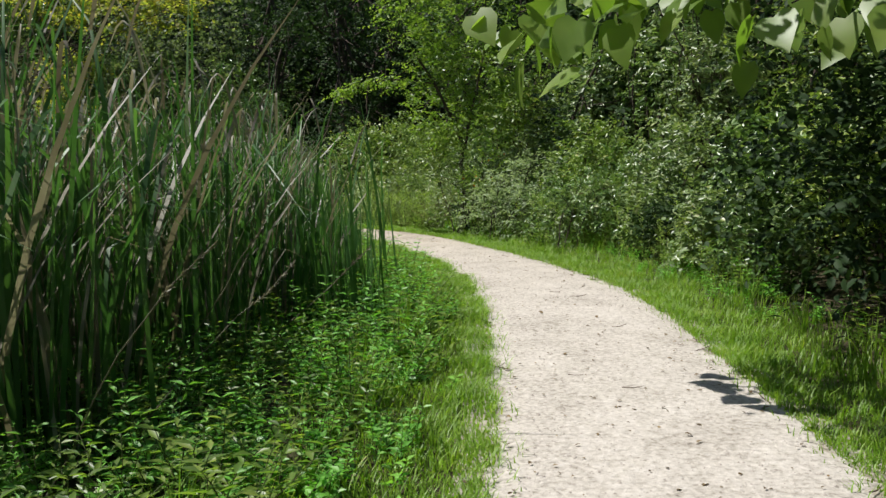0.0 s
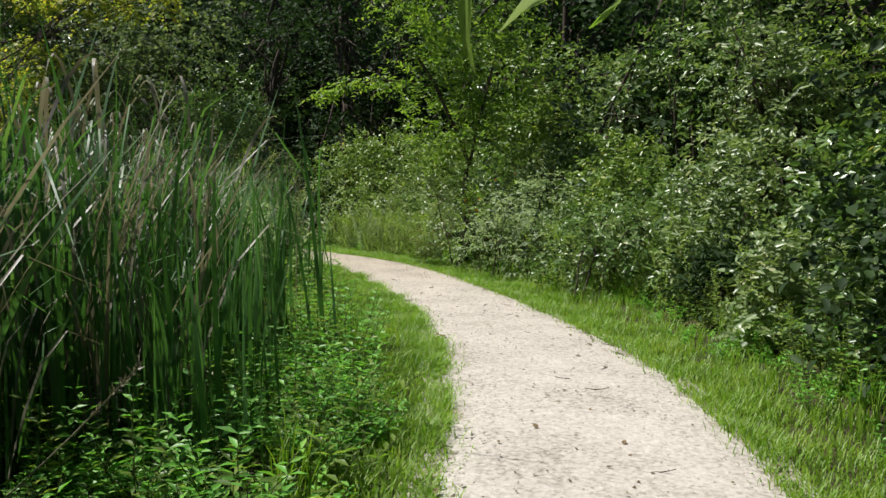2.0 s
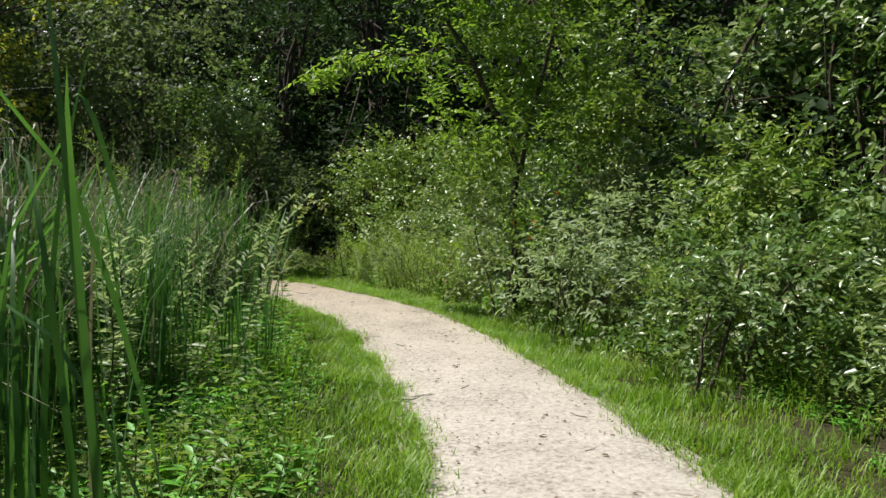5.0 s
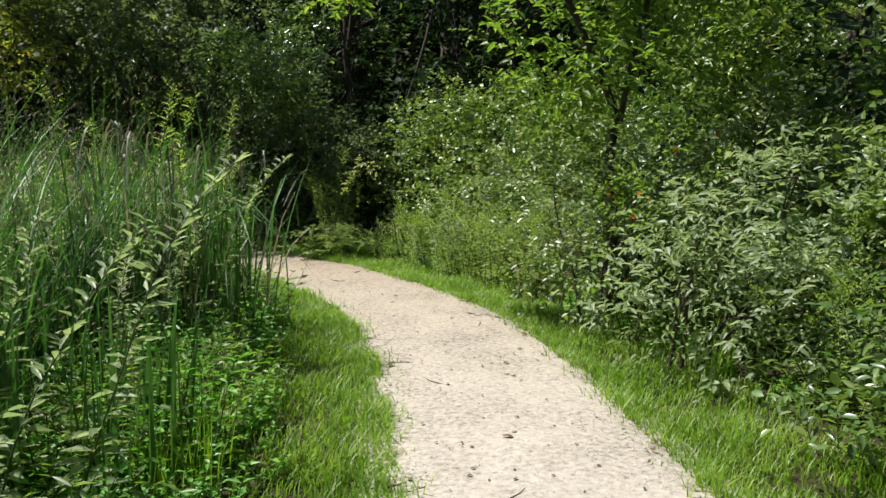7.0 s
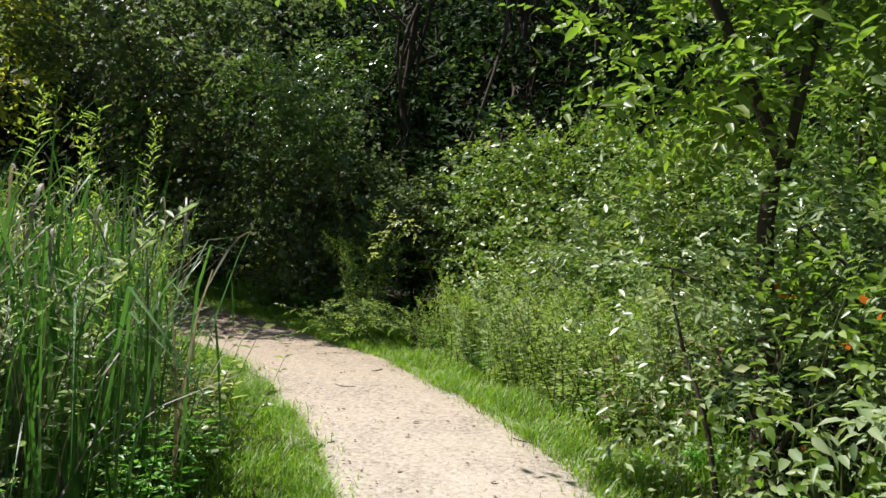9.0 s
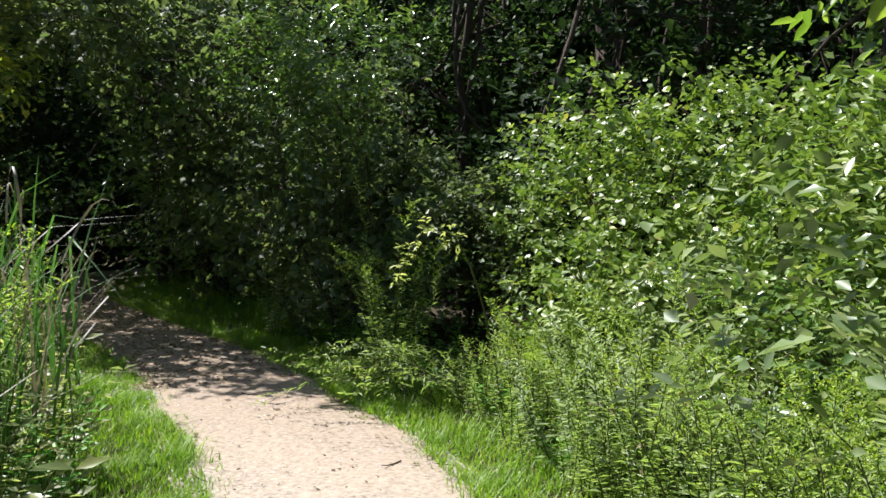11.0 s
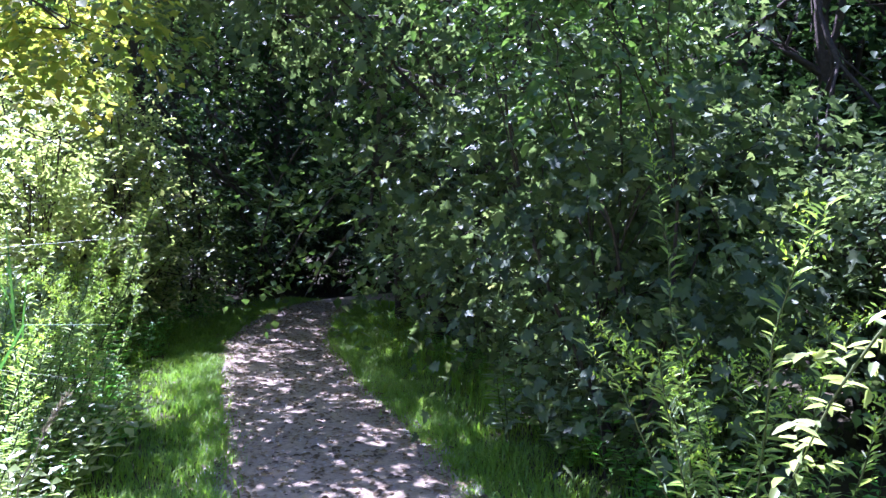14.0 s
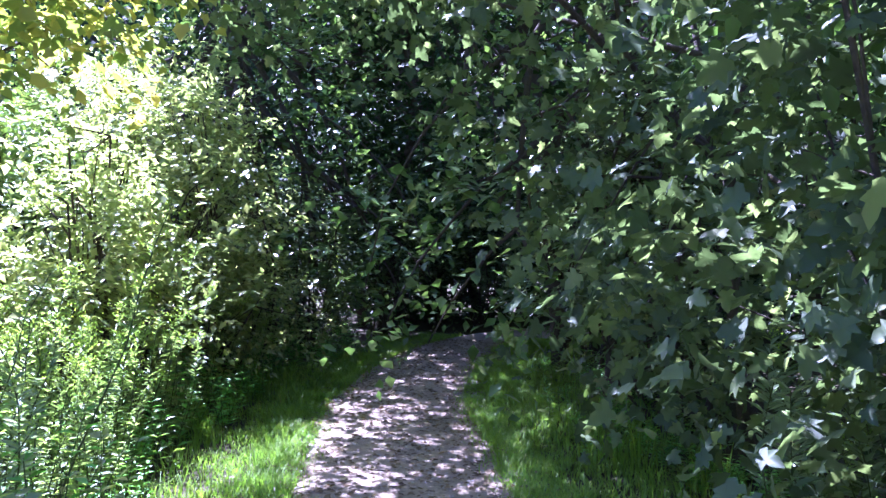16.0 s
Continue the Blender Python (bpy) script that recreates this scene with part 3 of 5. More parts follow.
def build_cattails():
    rng = np.random.default_rng(77)
    kinds = cattail_kinds()
    spots = []
    for i in range(3300):
        s = rng.uniform(s_at(-4.5), s_at(12.0))
        o = -(1.85 + 7.0 * rng.uniform(0, 1) ** 1.3)
        x, y, _ = on_line(s, o)
        # the stand's front runs a little way off the path, nearer at its far end
        front = 3.15 if y < 0.3 else (2.35 if y < 2.0 else 1.95 if y < 6 else (1.9 if y < 9.0 else 2.7))
        if -o < front + 0.25 * math.sin(y * 2.1) or len(spots) > 900:
            continue
        depth = -o - front
        rim = 0.5 if y < 2.8 else 1.1                                # thin, young growth along the edge
        if depth < rim and rng.uniform() < (0.66 if y < 2.8 else 0.8):
            continue
        if depth < rim and y > 1.0:
            k = int(rng.choice((4, 5, 4, 0), p=(0.42, 0.38, 0.15, 0.05)))
        else:
            k = int(rng.choice((0, 1, 2, 3), p=(0.17, 0.38, 0.12, 0.33) if y < 4 else (0.25, 0.3, 0.2, 0.25) if y < 7 else (0.4, 0.15, 0.35, 0.1)))
        if rng.uniform() < (0.25 if y < 0.8 else 0.55 if y > 9.0 else 0.2 if y > 5 and depth < 2 else 0.0):
            continue
        spots.append((x, y, k, rng.uniform(0.75, 1.2) * (1.32 if y < 0.5 else 1.15 if y < 5 else 1.0)))
    # scattered stands further on
    for cx, cy, n, r, ks in ((-3.7, 13.0, 7, 0.55, (0, 2, 4)), (-3.0, 12.3, 6, 0.45, (0, 2)), (-6.4, 14.9, 4, 0.45, (0, 2, 4)), (-4.9, 12.8, 10, 0.9, (0, 1, 2)), (-3.1, 11.3, 14, 0.4, (0, 2, 1)), (-2.5, 10.3, 9, 0.35, (0, 2, 1)), (-6.8, 13.6, 22, 1.2, (0, 1, 2))):
        for _ in range(n):
            spots.append((cx + rng.normal(0, r), cy + rng.normal(0, r), int(rng.choice(ks)), rng.uniform(0.8, 1.05)))
    spots = [q for q in spots if off_line(q[0], q[1]) > 1.45]
    near, rest = split_near(spots, 82)
    baked("cattail_stand", kinds, rest, rng, "dense stand of green and dry cattails in the marsh", "cattails")
    place(kinds, near, rng)


build_cattails()


# ---------------------------------------------------------------- low weeds, tall forbs and grass tufts
def weed_kind(seed, h, n, size, ratio, material, label, spread=0.16, shape=SMALL):
    rng = np.random.default_rng(seed)
    e = thing("weed", (0, 0, 0), label, "weed", "weeds along the path")
    stems, lv = [], []
    for _ in range(n):
        b = rng.normal(0, spread * 0.5, 2)
        tip = (b[0] + rng.normal(0, spread), b[1] + rng.normal(0, spread), h * rng.uniform(0.6, 1.1))
        q, r = limb(rng, (b[0], b[1], -0.02), tip, 0.004, 0.0015, 0.08, 6)
        stems.append(tube(q, r, 3))
        for u in np.linspace(0.2, 1.0, 8):
            c = np.array([np.interp(u, np.linspace(0, 1, 6), q[:, j]) for j in range(3)])
            for sg in (0, 3.14):
                a = rng.uniform(0, 0.9) + sg + u * 9
                lv.append((c, (math.cos(a), math.sin(a), 0.35), rng.normal(0, 0.3, 3) + np.array((0, 0, 1)), size * rng.uniform(0.6, 1.2) * (1.15 - 0.5 * u)))
    p, d, nn, ln = (np.array(c) for c in zip(*lv))
    tagged(part("stalk", mesh_of("weed_stalk", *joined(stems), STEM, True), e), kind="stuff")
    tagged(part("foliage", mesh_of("weed_foliage", *leaves(shape, p, d, nn, ln, ln * ratio), material), e), kind="stuff")
    return e


def forb_kind(seed, h, n, material, plume, label, name="goldenrod", size=0.082, ratio=0.19, spread=0.26):
    """Upright stems with narrow leaves all round and, on some, a feathery top."""
    rng = np.random.default_rng(seed)
    e = thing(name, (0, 0, 0), label, name.replace("_", " "), "tall forbs along the path")
    for _ in range(n):
        lv, pl = [], []
        b = rng.normal(0, spread * 0.45, 2)
        hh = h * rng.uniform(0.7, 1.1)
        tip = (b[0] * 1.8 + rng.normal(0, spread * 0.7), b[1] * 1.8 + rng.normal(0, spread * 0.7), hh)
        q, r = limb(rng, (b[0], b[1], -0.03), tip, 0.005, 0.002, 0.05, 8)
        a, arch = rng.uniform(0, 6.283), h * rng.uniform(0.04, 0.26)   # tops arch over
        uu = np.linspace(0, 1, 8) ** 3
        q = q + np.stack([math.cos(a) * arch * uu, math.sin(a) * arch * uu, -0.4 * arch * uu], 1)
        st = part("stem", mesh_of(name + "_stem", *tube(q, r, 4), STEM, True), e)
        for u in np.linspace(0.12, 1.0, int(hh / 0.013)):
            c = np.array([np.interp(u, np.linspace(0, 1, 8), q[:, j]) for j in range(3)])
            a = rng.uniform(0, 6.283)
            lv.append((c, (math.cos(a), math.sin(a), 0.55 if u > 0.6 else 0.1), rng.normal(0, 0.3, 3) + np.array((0, 0, 1)), size * rng.uniform(0.6, 1.2) * (1.1 - 0.55 * u)))
        p, d, nn, ln = (np.array(c) for c in zip(*lv))
        tagged(part("foliage", mesh_of(name + "_foliage", *leaves(DIAMOND, p, d, nn, ln, ln * ratio), material), st), kind="stuff")
        if plume:
            for _ in range(9):
                a, u = rng.uniform(0, 6.283), rng.uniform(0.82, 1.0)
                c0 = np.array([np.interp(u, np.linspace(0, 1, 8), q[:, j]) for j in range(3)])
                c1 = c0 + np.array((math.cos(a) * 0.09, math.sin(a) * 0.09, 0.05)) * rng.uniform(0.6, 1.3)
                for f in np.linspace(0.1, 1, 8):
                    pl.append((c0 + (c1 - c0) * f, rng.normal(0, 1, 3) + np.array((0, 0, 0.8)), rng.normal(0, 1, 3), 0.016))
            p, d, nn, ln = (np.array(c) for c in zip(*pl))
            tagged(part("plume", mesh_of(name + "_plume", *leaves(DIAMOND, p, d, nn, ln, ln * 0.5), PLUME), st, "feathery yellow-green flower plume"), kind="stuff")
    return e


def tuft_kind(seed, h, n, material, label, seedy=False):
    """Tall arching grass."""
    rng = np.random.default_rng(seed)
    e = thing("grass_tuft", (0, 0, 0), label, "tall grass", "tall grass tufts")
    bl, heads = [], []
    for _ in range(n):
        a = rng.uniform(0, 6.283)
        hh, ln = h * rng.uniform(0.6, 1.1), h * rng.uniform(0.1, 0.6)
        b = rng.normal(0, 0.06, 2)
        u = np.linspace(0, 1, 7)
        c = np.stack([b[0] + np.cos(a) * ln * u ** 2, b[1] + np.sin(a) * ln * u ** 2, hh * (u - 0.35 * (ln / h) * u ** 3) - 0.03], 1)
        s = np.array((-math.sin(a), math.cos(a), 0)) * 0.5
        w = rng.uniform(0.006, 0.011) * np.array((0.7, 1, 1, 0.9, 0.7, 0.4, 0.03))
        v = np.stack([c - s * w[:, None], c + s * w[:, None]], 1).reshape(-1, 3)
        f = []
        for j in range(6):
            f += [(2 * j, 2 * j + 1, 2 * j + 3), (2 * j, 2 * j + 3, 2 * j + 2)]
        bl.append((v, np.array(f)))
        if seedy and rng.uniform() < 0.3:
            k = 22
            p = np.array([np.interp(rng.uniform(0.78, 1.0, k), u, c[:, j]) for j in range(3)]).T
            heads.append(leaves(DIAMOND, p, rng.normal(0, 0.7, (k, 3)) + (c[-1] - c[-3]) * 6, rng.normal(0, 1, (k, 3)), np.full(k, 0.022), np.full(k, 0.006)))
    tagged(part("foliage", mesh_of("tuft_foliage", *joined(bl), material), e), kind="stuff")
    if heads:
        tagged(part("seed_head", mesh_of("tuft_heads", *joined(heads), CAT_DRY), e, "pale seed heads"), kind="stuff")
    return e


def build_low_plants():
    rng = np.random.default_rng(91)
    weeds = [weed_kind(1, 0.28, 6, 0.085, 0.42, LEAF_WEED, "leafy bright green weed clump on the verge"),
             weed_kind(2, 0.42, 6, 0.105, 0.36, LEAF_FRESH, "leafy light green weed with oval leaves"),
             weed_kind(3, 0.17, 7, 0.08, 0.5, LEAF_WEED, "low green ground weed"),
             weed_kind(4, 0.50, 6, 0.105, 0.32, LEAF_WEED, "tall bright green weed with pointed leaves"),
             weed_kind(5, 0.62, 7, 0.125, 0.5, LEAF_BACKLIT, "broad-leaved weed, its leaf colour paled to look backlit", 0.24)]
    spots = []
    for _ in range(820):                                             # before the cattails
        s = rng.uniform(s_at(-4.5), s_at(13))
        y = np.interp(s, ALONG, FINE[:, 1])
        o = -rng.uniform(1.35 if y < 3 else 1.5, 4.0 if y < 2 else (3.5 if y < 9 else 2.6))
        x, y, _ = on_line(s, o)
        spots.append((x, y, int(rng.choice(4, p=(0.35, 0.3, 0.2, 0.15))), rng.uniform(0.75, 1.2)))
    for _ in range(230):                                             # at the hedge's foot
        s = rng.uniform(s_at(-4), s_at(23))
        x, y, _ = on_line(s, rng.uniform(1.5, 2.4))
        spots.append((x, y, int(rng.choice(4, p=(0.3, 0.2, 0.35, 0.15))), rng.uniform(0.6, 1.1)))
    for _ in range(170):                                             # beyond the bend, open side
        s = rng.uniform(s_at(13), s_at(24))
        x, y, _ = on_line(s, -rng.uniform(1.5, 2.8))
        spots.append((x, y, int(rng.choice(4, p=(0.3, 0.3, 0.1, 0.3))), rng.uniform(0.8, 1.5)))
    for _ in range(150):                                             # weeds paled to look backlit, where the marsh ends
        s = rng.uniform(s_at(12.8), s_at(18.5))
        x, y, _ = on_line(s, -rng.uniform(1.45, 3.2))
        spots.append((x, y, 4, rng.uniform(0.55, 1.15)))
    near, rest = split_near(spots, 270)
    baked("weed_cover", weeds, rest, rng, "leafy green weeds covering the ground", "weeds")
    place(weeds, near, rng)

    forbs = [forb_kind(11, 0.95, 6, LEAF_FORB, True, "goldenrod clump with narrow leaves and yellow-green plumes"),
             forb_kind(12, 1.25, 6, LEAF_FORB, True, "tall goldenrod clump with feathery tops"),
             forb_kind(13, 0.75, 6, LEAF_FORB, False, "pale green clump of narrow-leaved forbs"),
             forb_kind(14, 1.1, 6, LEAF_SILVER, False, "silvery green tall forb with narrow leaves", ratio=0.26, size=0.125)]
    spots = []
    for _ in range(85):                                              # front of the hedge
        s = rng.uniform(s_at(2.5), s_at(14.3))
        x, y, _ = on_line(s, rng.uniform(1.9, 2.9))
        spots.append((x, y, int(rng.choice(4, p=(0.3, 0.15, 0.4, 0.15))), rng.uniform(0.6, 1.0)))
    for _ in range(120):                                             # bank on the bend's inner side
        u = rng.uniform(0, 1)
        x, y, _ = on_line(s_at(12.9) + u * (s_at(15.6) - s_at(12.9)), rng.uniform(1.45, 2.7) - 0.35 * u)
        spots.append((x, y, int(rng.choice(4, p=(0.4, 0.15, 0.35, 0.1))), rng.uniform(0.75, 1.1) - 0.35 * u))
    for _ in range(190):                                             # open side beyond the bend
        s = rng.uniform(s_at(13.2), s_at(24))
        x, y, _ = on_line(s, -rng.uniform(1.9, 4.2))
        spots.append((x, y, int(rng.choice(4, p=(0.35, 0.4, 0.15, 0.1))), rng.uniform(0.8, 1.3)))
    for _ in range(12):                                              # tall clump by the bend
        spots.append((-4.2 + rng.normal(0, 0.22), 17.25 + rng.normal(0, 0.18), int(rng.choice((0, 1))), rng.uniform(1.15, 1.4)))
    for x, y, sc in ((-3.5, 12.05, 1.65), (-3.7, 11.8, 1.5), (-3.3, 12.4, 1.45)):
        spots.append((x, y, 1, sc))
    for _ in range(70):                                              # bright weedy edge where the marsh ends
        s = rng.uniform(s_at(10.5), s_at(17))
        x, y, _ = on_line(s, -rng.uniform(2.1, 3.8))
        spots.append((x, y, int(rng.choice(4, p=(0.3, 0.25, 0.2, 0.25))), rng.uniform(0.7, 1.1)))
    for _ in range(16):                                              # shaded clump under the trees
        spots.append((-6.1 + rng.normal(0, 0.5), 19.6 + rng.normal(0, 0.35), int(rng.choice((1, 3))), rng.uniform(0.9, 1.2)))
    for _ in range(14):                                              # among the marsh edge
        s = rng.uniform(s_at(6), s_at(13.5))
        x, y, _ = on_line(s, -rng.uniform(2.3, 3.6))
        spots.append((x, y, 3, rng.uniform(0.9, 1.3)))
    spots = [q for q in spots if off_line(q[0], q[1]) > 1.25]
    near, rest = split_near(spots, 90)
    baked("forb_cover", forbs, rest, rng, "tall narrow-leaved forbs crowded together", "forbs")
    place(forbs, near, rng)

    tufts = [tuft_kind(21, 1.5, 26, CAT_GREEN, "tall arching green grass tuft with pale seed heads", True),
             tuft_kind(22, 0.55, 34, GRASS, "knee-high tuft of fine green grass"),
             tuft_kind(23, 0.3, 30, GRASS, "low unmown grass tuft")]
    spots = []
    for _ in range(80):
        s = rng.uniform(s_at(8.3), s_at(12.6))
        x, y, _ = on_line(s, -rng.uniform(2.45, 3.9))
        spots.append((x, y, 0, rng.uniform(0.9, 1.5)))
    for _ in range(9):
        spots.append((-3.7 + rng.normal(0, 0.5), 13.3 + rng.normal(0, 0.6), 0, rng.uniform(1.0, 1.45)))
    for _ in range(240):
        s, sg = rng.uniform(s_at(-4), s_at(22)), rng.choice((-1, 1))
        x, y, _ = on_line(s, sg * rng.uniform(1.4, 2.1))
        spots.append((x, y, int(rng.choice((1, 2), p=(0.3, 0.7))), rng.uniform(0.6, 1.1)))
    spots = [q for q in spots if off_line(q[0], q[1]) > (1.7 if q[2] == 0 else 1.1)]
    place(tufts, spots, rng)


build_low_plants()


# ---------------------------------------------------------------- hedge, thickets and trees
def lobes_for(rng, n, w, h, low=0.25):
    out = []
    for _ in range(n):
        cz = rng.uniform(low, 0.8) * h
        r = w * rng.uniform(0.32, 0.55)
        a = rng.uniform(0, 6.283)
        k = w * rng.uniform(0.1, 0.55) * (1.15 - 0.5 * cz / h)
        out.append((k * math.cos(a), k * math.sin(a), cz, r, r, min(r * rng.uniform(0.7, 1.0), max(cz * 0.95, 0.2))))
    return out


def build_hedge():
    """Rows of shrubs along the right side: low in front, higher behind."""
    rng = np.random.default_rng(123)
    low_l = ("low pale green shrub with small leaves", "low bushy green shrub at the grass edge", "bushy shrub with small dark leaves")
    s = s_at(4.2)
    i = 0
    while s < s_at(14.6):                                            # front row
        x, y, _ = on_line(s, rng.uniform(2.15, 2.6) + (0.35 if y_of(s) < 4 else 0.0))
        h = rng.uniform(0.75, 1.25)
        m = (LEAF_MID, LEAF_PALE, LEAF_DARK_SHADE, LEAF_PALE)[i % 4]
        bush("low_shrub", (x, y, -0.02), lobes_for(rng, 6, 0.75, h, 0.3), 350, m, rng.uniform(0.06, 0.105), rng.uniform(0.38, 0.6), low_l[(0, 0, 2, 1)[i % 4]], "shrub", "low shrubs along the hedge", seed=200 + i, up=0.5, shape=LEAFLET, per=8, reach=0.26, shell=0.45, stem_r=0.010)
        s += rng.uniform(0.75, 1.05)
        i += 1
    s = s_at(3.2)
    j = 0
    while s < s_at(14.6):                                            # second row
        x, y, _ = on_line(s, rng.uniform(3.1, 3.8) + (0.4 if y_of(s) < 4 else 0.0))
        h = rng.uniform(1.8, 2.6)
        m = (LEAF_MID, LEAF_VINE, LEAF_MID, LEAF_PALE)[j % 4]
        bush("shrub", (x, y, -0.02), lobes_for(rng, 9, 1.15, h, 0.25), 680, m, rng.uniform(0.085, 0.13), rng.uniform(0.45, 0.66), ("dense green shrub in the hedge", "shrub overgrown with broad-leaved vine", "dense green shrub in the hedge", "pale green shrub in the hedge")[j % 4], "shrub", "hedge shrubs", seed=300 + j, up=0.5, shape=LEAFLET, per=8, reach=0.36, shell=0.5, stem_r=0.018)
        s += rng.uniform(1.2, 1.6)
        j += 1
    s = s_at(0.5)
    j = 0
    while s < s_at(14.2):                                            # third row
        x, y, _ = on_line(s, rng.uniform(4.5, 5.3) + (0.4 if y_of(s) < 4 else 0.0))
        h = rng.uniform(4.6, 6.2)
        m = (LEAF_PALE, LEAF_MID, LEAF_PALE, LEAF_VINE)[j % 4]
        bush("tall_shrub", (x, y, -0.02), lobes_for(rng, 15, 1.45, h, 0.25), 1150, m, rng.uniform(0.10, 0.14), rng.uniform(0.45, 0.62), "tall sunlit leafy shrub behind the hedge", "shrub", "tall shrubs behind the hedge", seed=350 + j, up=0.5, shape=LEAFLET, per=8, reach=0.46, shell=0.5, stem_r=0.03)
        s += rng.uniform(1.7, 2.2)
        j += 1


def y_of(s):
    return float(np.interp(s, ALONG, FINE[:, 1]))


build_hedge()


def tree_lobes(rng, n, w, z0, z1):
    out = []
    for _ in range(n):
        z = rng.uniform(z0, z1)
        r = w * rng.uniform(0.30, 0.5)
        a = rng.uniform(0, 6.283)
        k = w * rng.uniform(0.15, 0.75) * (1.1 - 0.6 * (z - z0) / (z1 - z0))
        out.append((k * math.cos(a), k * math.sin(a), z, r, r, r * 0.75))
    return out


def build_named_plants():
    rng = np.random.default_rng(5)
    # small forked tree in the hedge
    e = thing("forked_tree", (0.60, 13.1, -0.02), "small tree with a dark forked trunk rising from the hedge", "tree")
    q1, r1 = limb(rng, (0, 0, -0.05), (0.08, 0.0, 1.85), 0.055, 0.045, 0.02)
    q2, r2 = limb(rng, (0.08, 0, 1.80), (-0.75, 0.1, 4.1), 0.04, 0.025, 0.03)
    q3, r3 = limb(rng, (0.08, 0, 1.80), (0.55, 0.2, 4.0), 0.032, 0.02, 0.03)
    part("trunk", mesh_of("forked_trunk", *tube(q1, r1, 9), BARK, True), e, "dark bark")
    part("limb", mesh_of("forked_limb_a", *tube(q2, r2, 8), BARK, True), e)
    part("limb", mesh_of("forked_limb_b", *tube(q3, r3, 8), BARK, True), e)
    lb = [(-0.5, 0.2, 3.8, 0.7, 0.8, 0.6), (0.5, 0.3, 3.5, 0.9, 0.9, 0.7), (-0.2, 0.5, 4.5, 1.3, 1.2, 0.9), (0.9, 0.6, 2.6, 0.6, 0.6, 0.5), (-0.3, 0.8, 2.6, 0.8, 0.6, 0.6), (-0.9, 0.3, 5.6, 1.2, 1.2, 0.9), (0.2, -0.4, 2.2, 0.7, 0.5, 0.5), (-0.6, -0.3, 2.5, 0.6, 0.5, 0.5)]
    p, w = blob_starts(rng, lb, 2000, 0.35)
    part("crown", mesh_of("forked_crown", *twigs(rng, p, w, 0.42, 8, LEAFLET, 0.10, 0.5), LEAF_FRESH), e, "fresh green small leaves")

    q4, r4 = limb(rng, (-0.5, 0.05, 3.2), (-2.5, -0.2, 3.0), 0.018, 0.005, 0.04)
    q4[:, 2] += np.sin(np.linspace(0, np.pi, 7)) * 0.25
    bl = part("limb", mesh_of("forked_bough", *tube(q4, r4, 6), BARK, True), e)
    u = rng.uniform(0.25, 1, 70)
    st = np.array([np.interp(u, np.linspace(0, 1, 7), q4[:, k]) for k in range(3)]).T + rng.normal(0, 0.05, (70, 3))
    part("foliage", mesh_of("bough_spray", *twigs(rng, st, np.array((-0.8, 0, 0)) + rng.normal(0, 0.7, (70, 3)) * np.array((1, 1, 0.25)), 0.42, 9, LEAFLET, 0.10, 0.5, 1.4, 0.3), LEAF_FRESH), bl, "loose sunlit spray of leaves")

    # shrub with two rounded heads at the bend
    bush("elder_shrub", (-5.5, 18.9, -0.02), [(0.4, -0.75, 3.15, 0.5, 0.45, 0.42), (-0.6, -0.7, 3.25, 0.5, 0.45, 0.4), (0, -0.4, 2.6, 0.8, 0.5, 0.4)],
         900, LEAF_MID, 0.075, 0.62, "tall shrub with two rounded leafy heads at the bend", "shrub", seed=61, shape=LEAFLET, per=7, reach=0.32, stem_r=0.014, up=0.6, droop=0.4)
    # the same shrub's lower half: shade put in by a darker leaf colour
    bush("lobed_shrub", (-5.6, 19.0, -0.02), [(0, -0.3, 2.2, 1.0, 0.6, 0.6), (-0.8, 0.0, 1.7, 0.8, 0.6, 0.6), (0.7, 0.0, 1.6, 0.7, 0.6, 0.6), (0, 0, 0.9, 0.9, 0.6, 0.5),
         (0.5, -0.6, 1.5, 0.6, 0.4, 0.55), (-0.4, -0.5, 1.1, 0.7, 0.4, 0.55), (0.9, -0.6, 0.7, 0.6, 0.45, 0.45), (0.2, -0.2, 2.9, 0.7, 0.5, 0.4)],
         1500, LEAF_SHADED, 0.080, 0.85, "lower half of the two-headed shrub, lobed leaves coloured darker for shade", "shrub", seed=161, shape=MAPLE, per=5, reach=0.40, stem_r=0.014, up=0.4, droop=0.5)
    # vine-covered mound
    bush("vine_mound", (-1.95, 18.9, -0.02), [(0, 0, 1.2, 1.7, 1.5, 1.35), (0.9, 0.3, 1.7, 1.2, 1.2, 1.0), (-0.5, 0.0, 1.2, 1.0, 1.1, 1.0), (1.9, -0.4, 1.2, 1.3, 1.2, 1.2), (0.3, -0.6, 1.9, 1.0, 0.8, 0.8), (-0.6, -0.35, 1.75, 0.55, 0.6, 0.6)],
         4300, LEAF_VINE, 0.072, 0.8, "rounded mound of shrubs smothered in broad-leaved vine", "vine", seed=62, shape=OVAL, per=6, reach=0.3, shell=0.66, up=0.55, stem_r=0.03)
    # sprig arching over the grass at the bend
    e = thing("arching_sprig", (-2.65, 16.7, -0.02), "long arching sprig with glossy pale leaves", "shrub")
    pts = smooth_line(np.array([(0, 0, -0.03), (-0.10, -0.15, 0.8), (-0.25, -0.27, 1.3), (-0.45, -0.35, 1.42), (-0.60, -0.37, 1.25), (-0.72, -0.37, 1.0)]), 6)
    part("stem", mesh_of("sprig_stem", *tube(pts, np.linspace(0.009, 0.002, len(pts)), 5), STEM, True), e)
    st = pts[12:]
    part("leaves", mesh_of("sprig_leaves", *twigs(rng, st, rng.normal(0, 1, st.shape), 0.13, 6, LEAFLET, 0.055, 0.5), LEAF_BACKLIT), e)
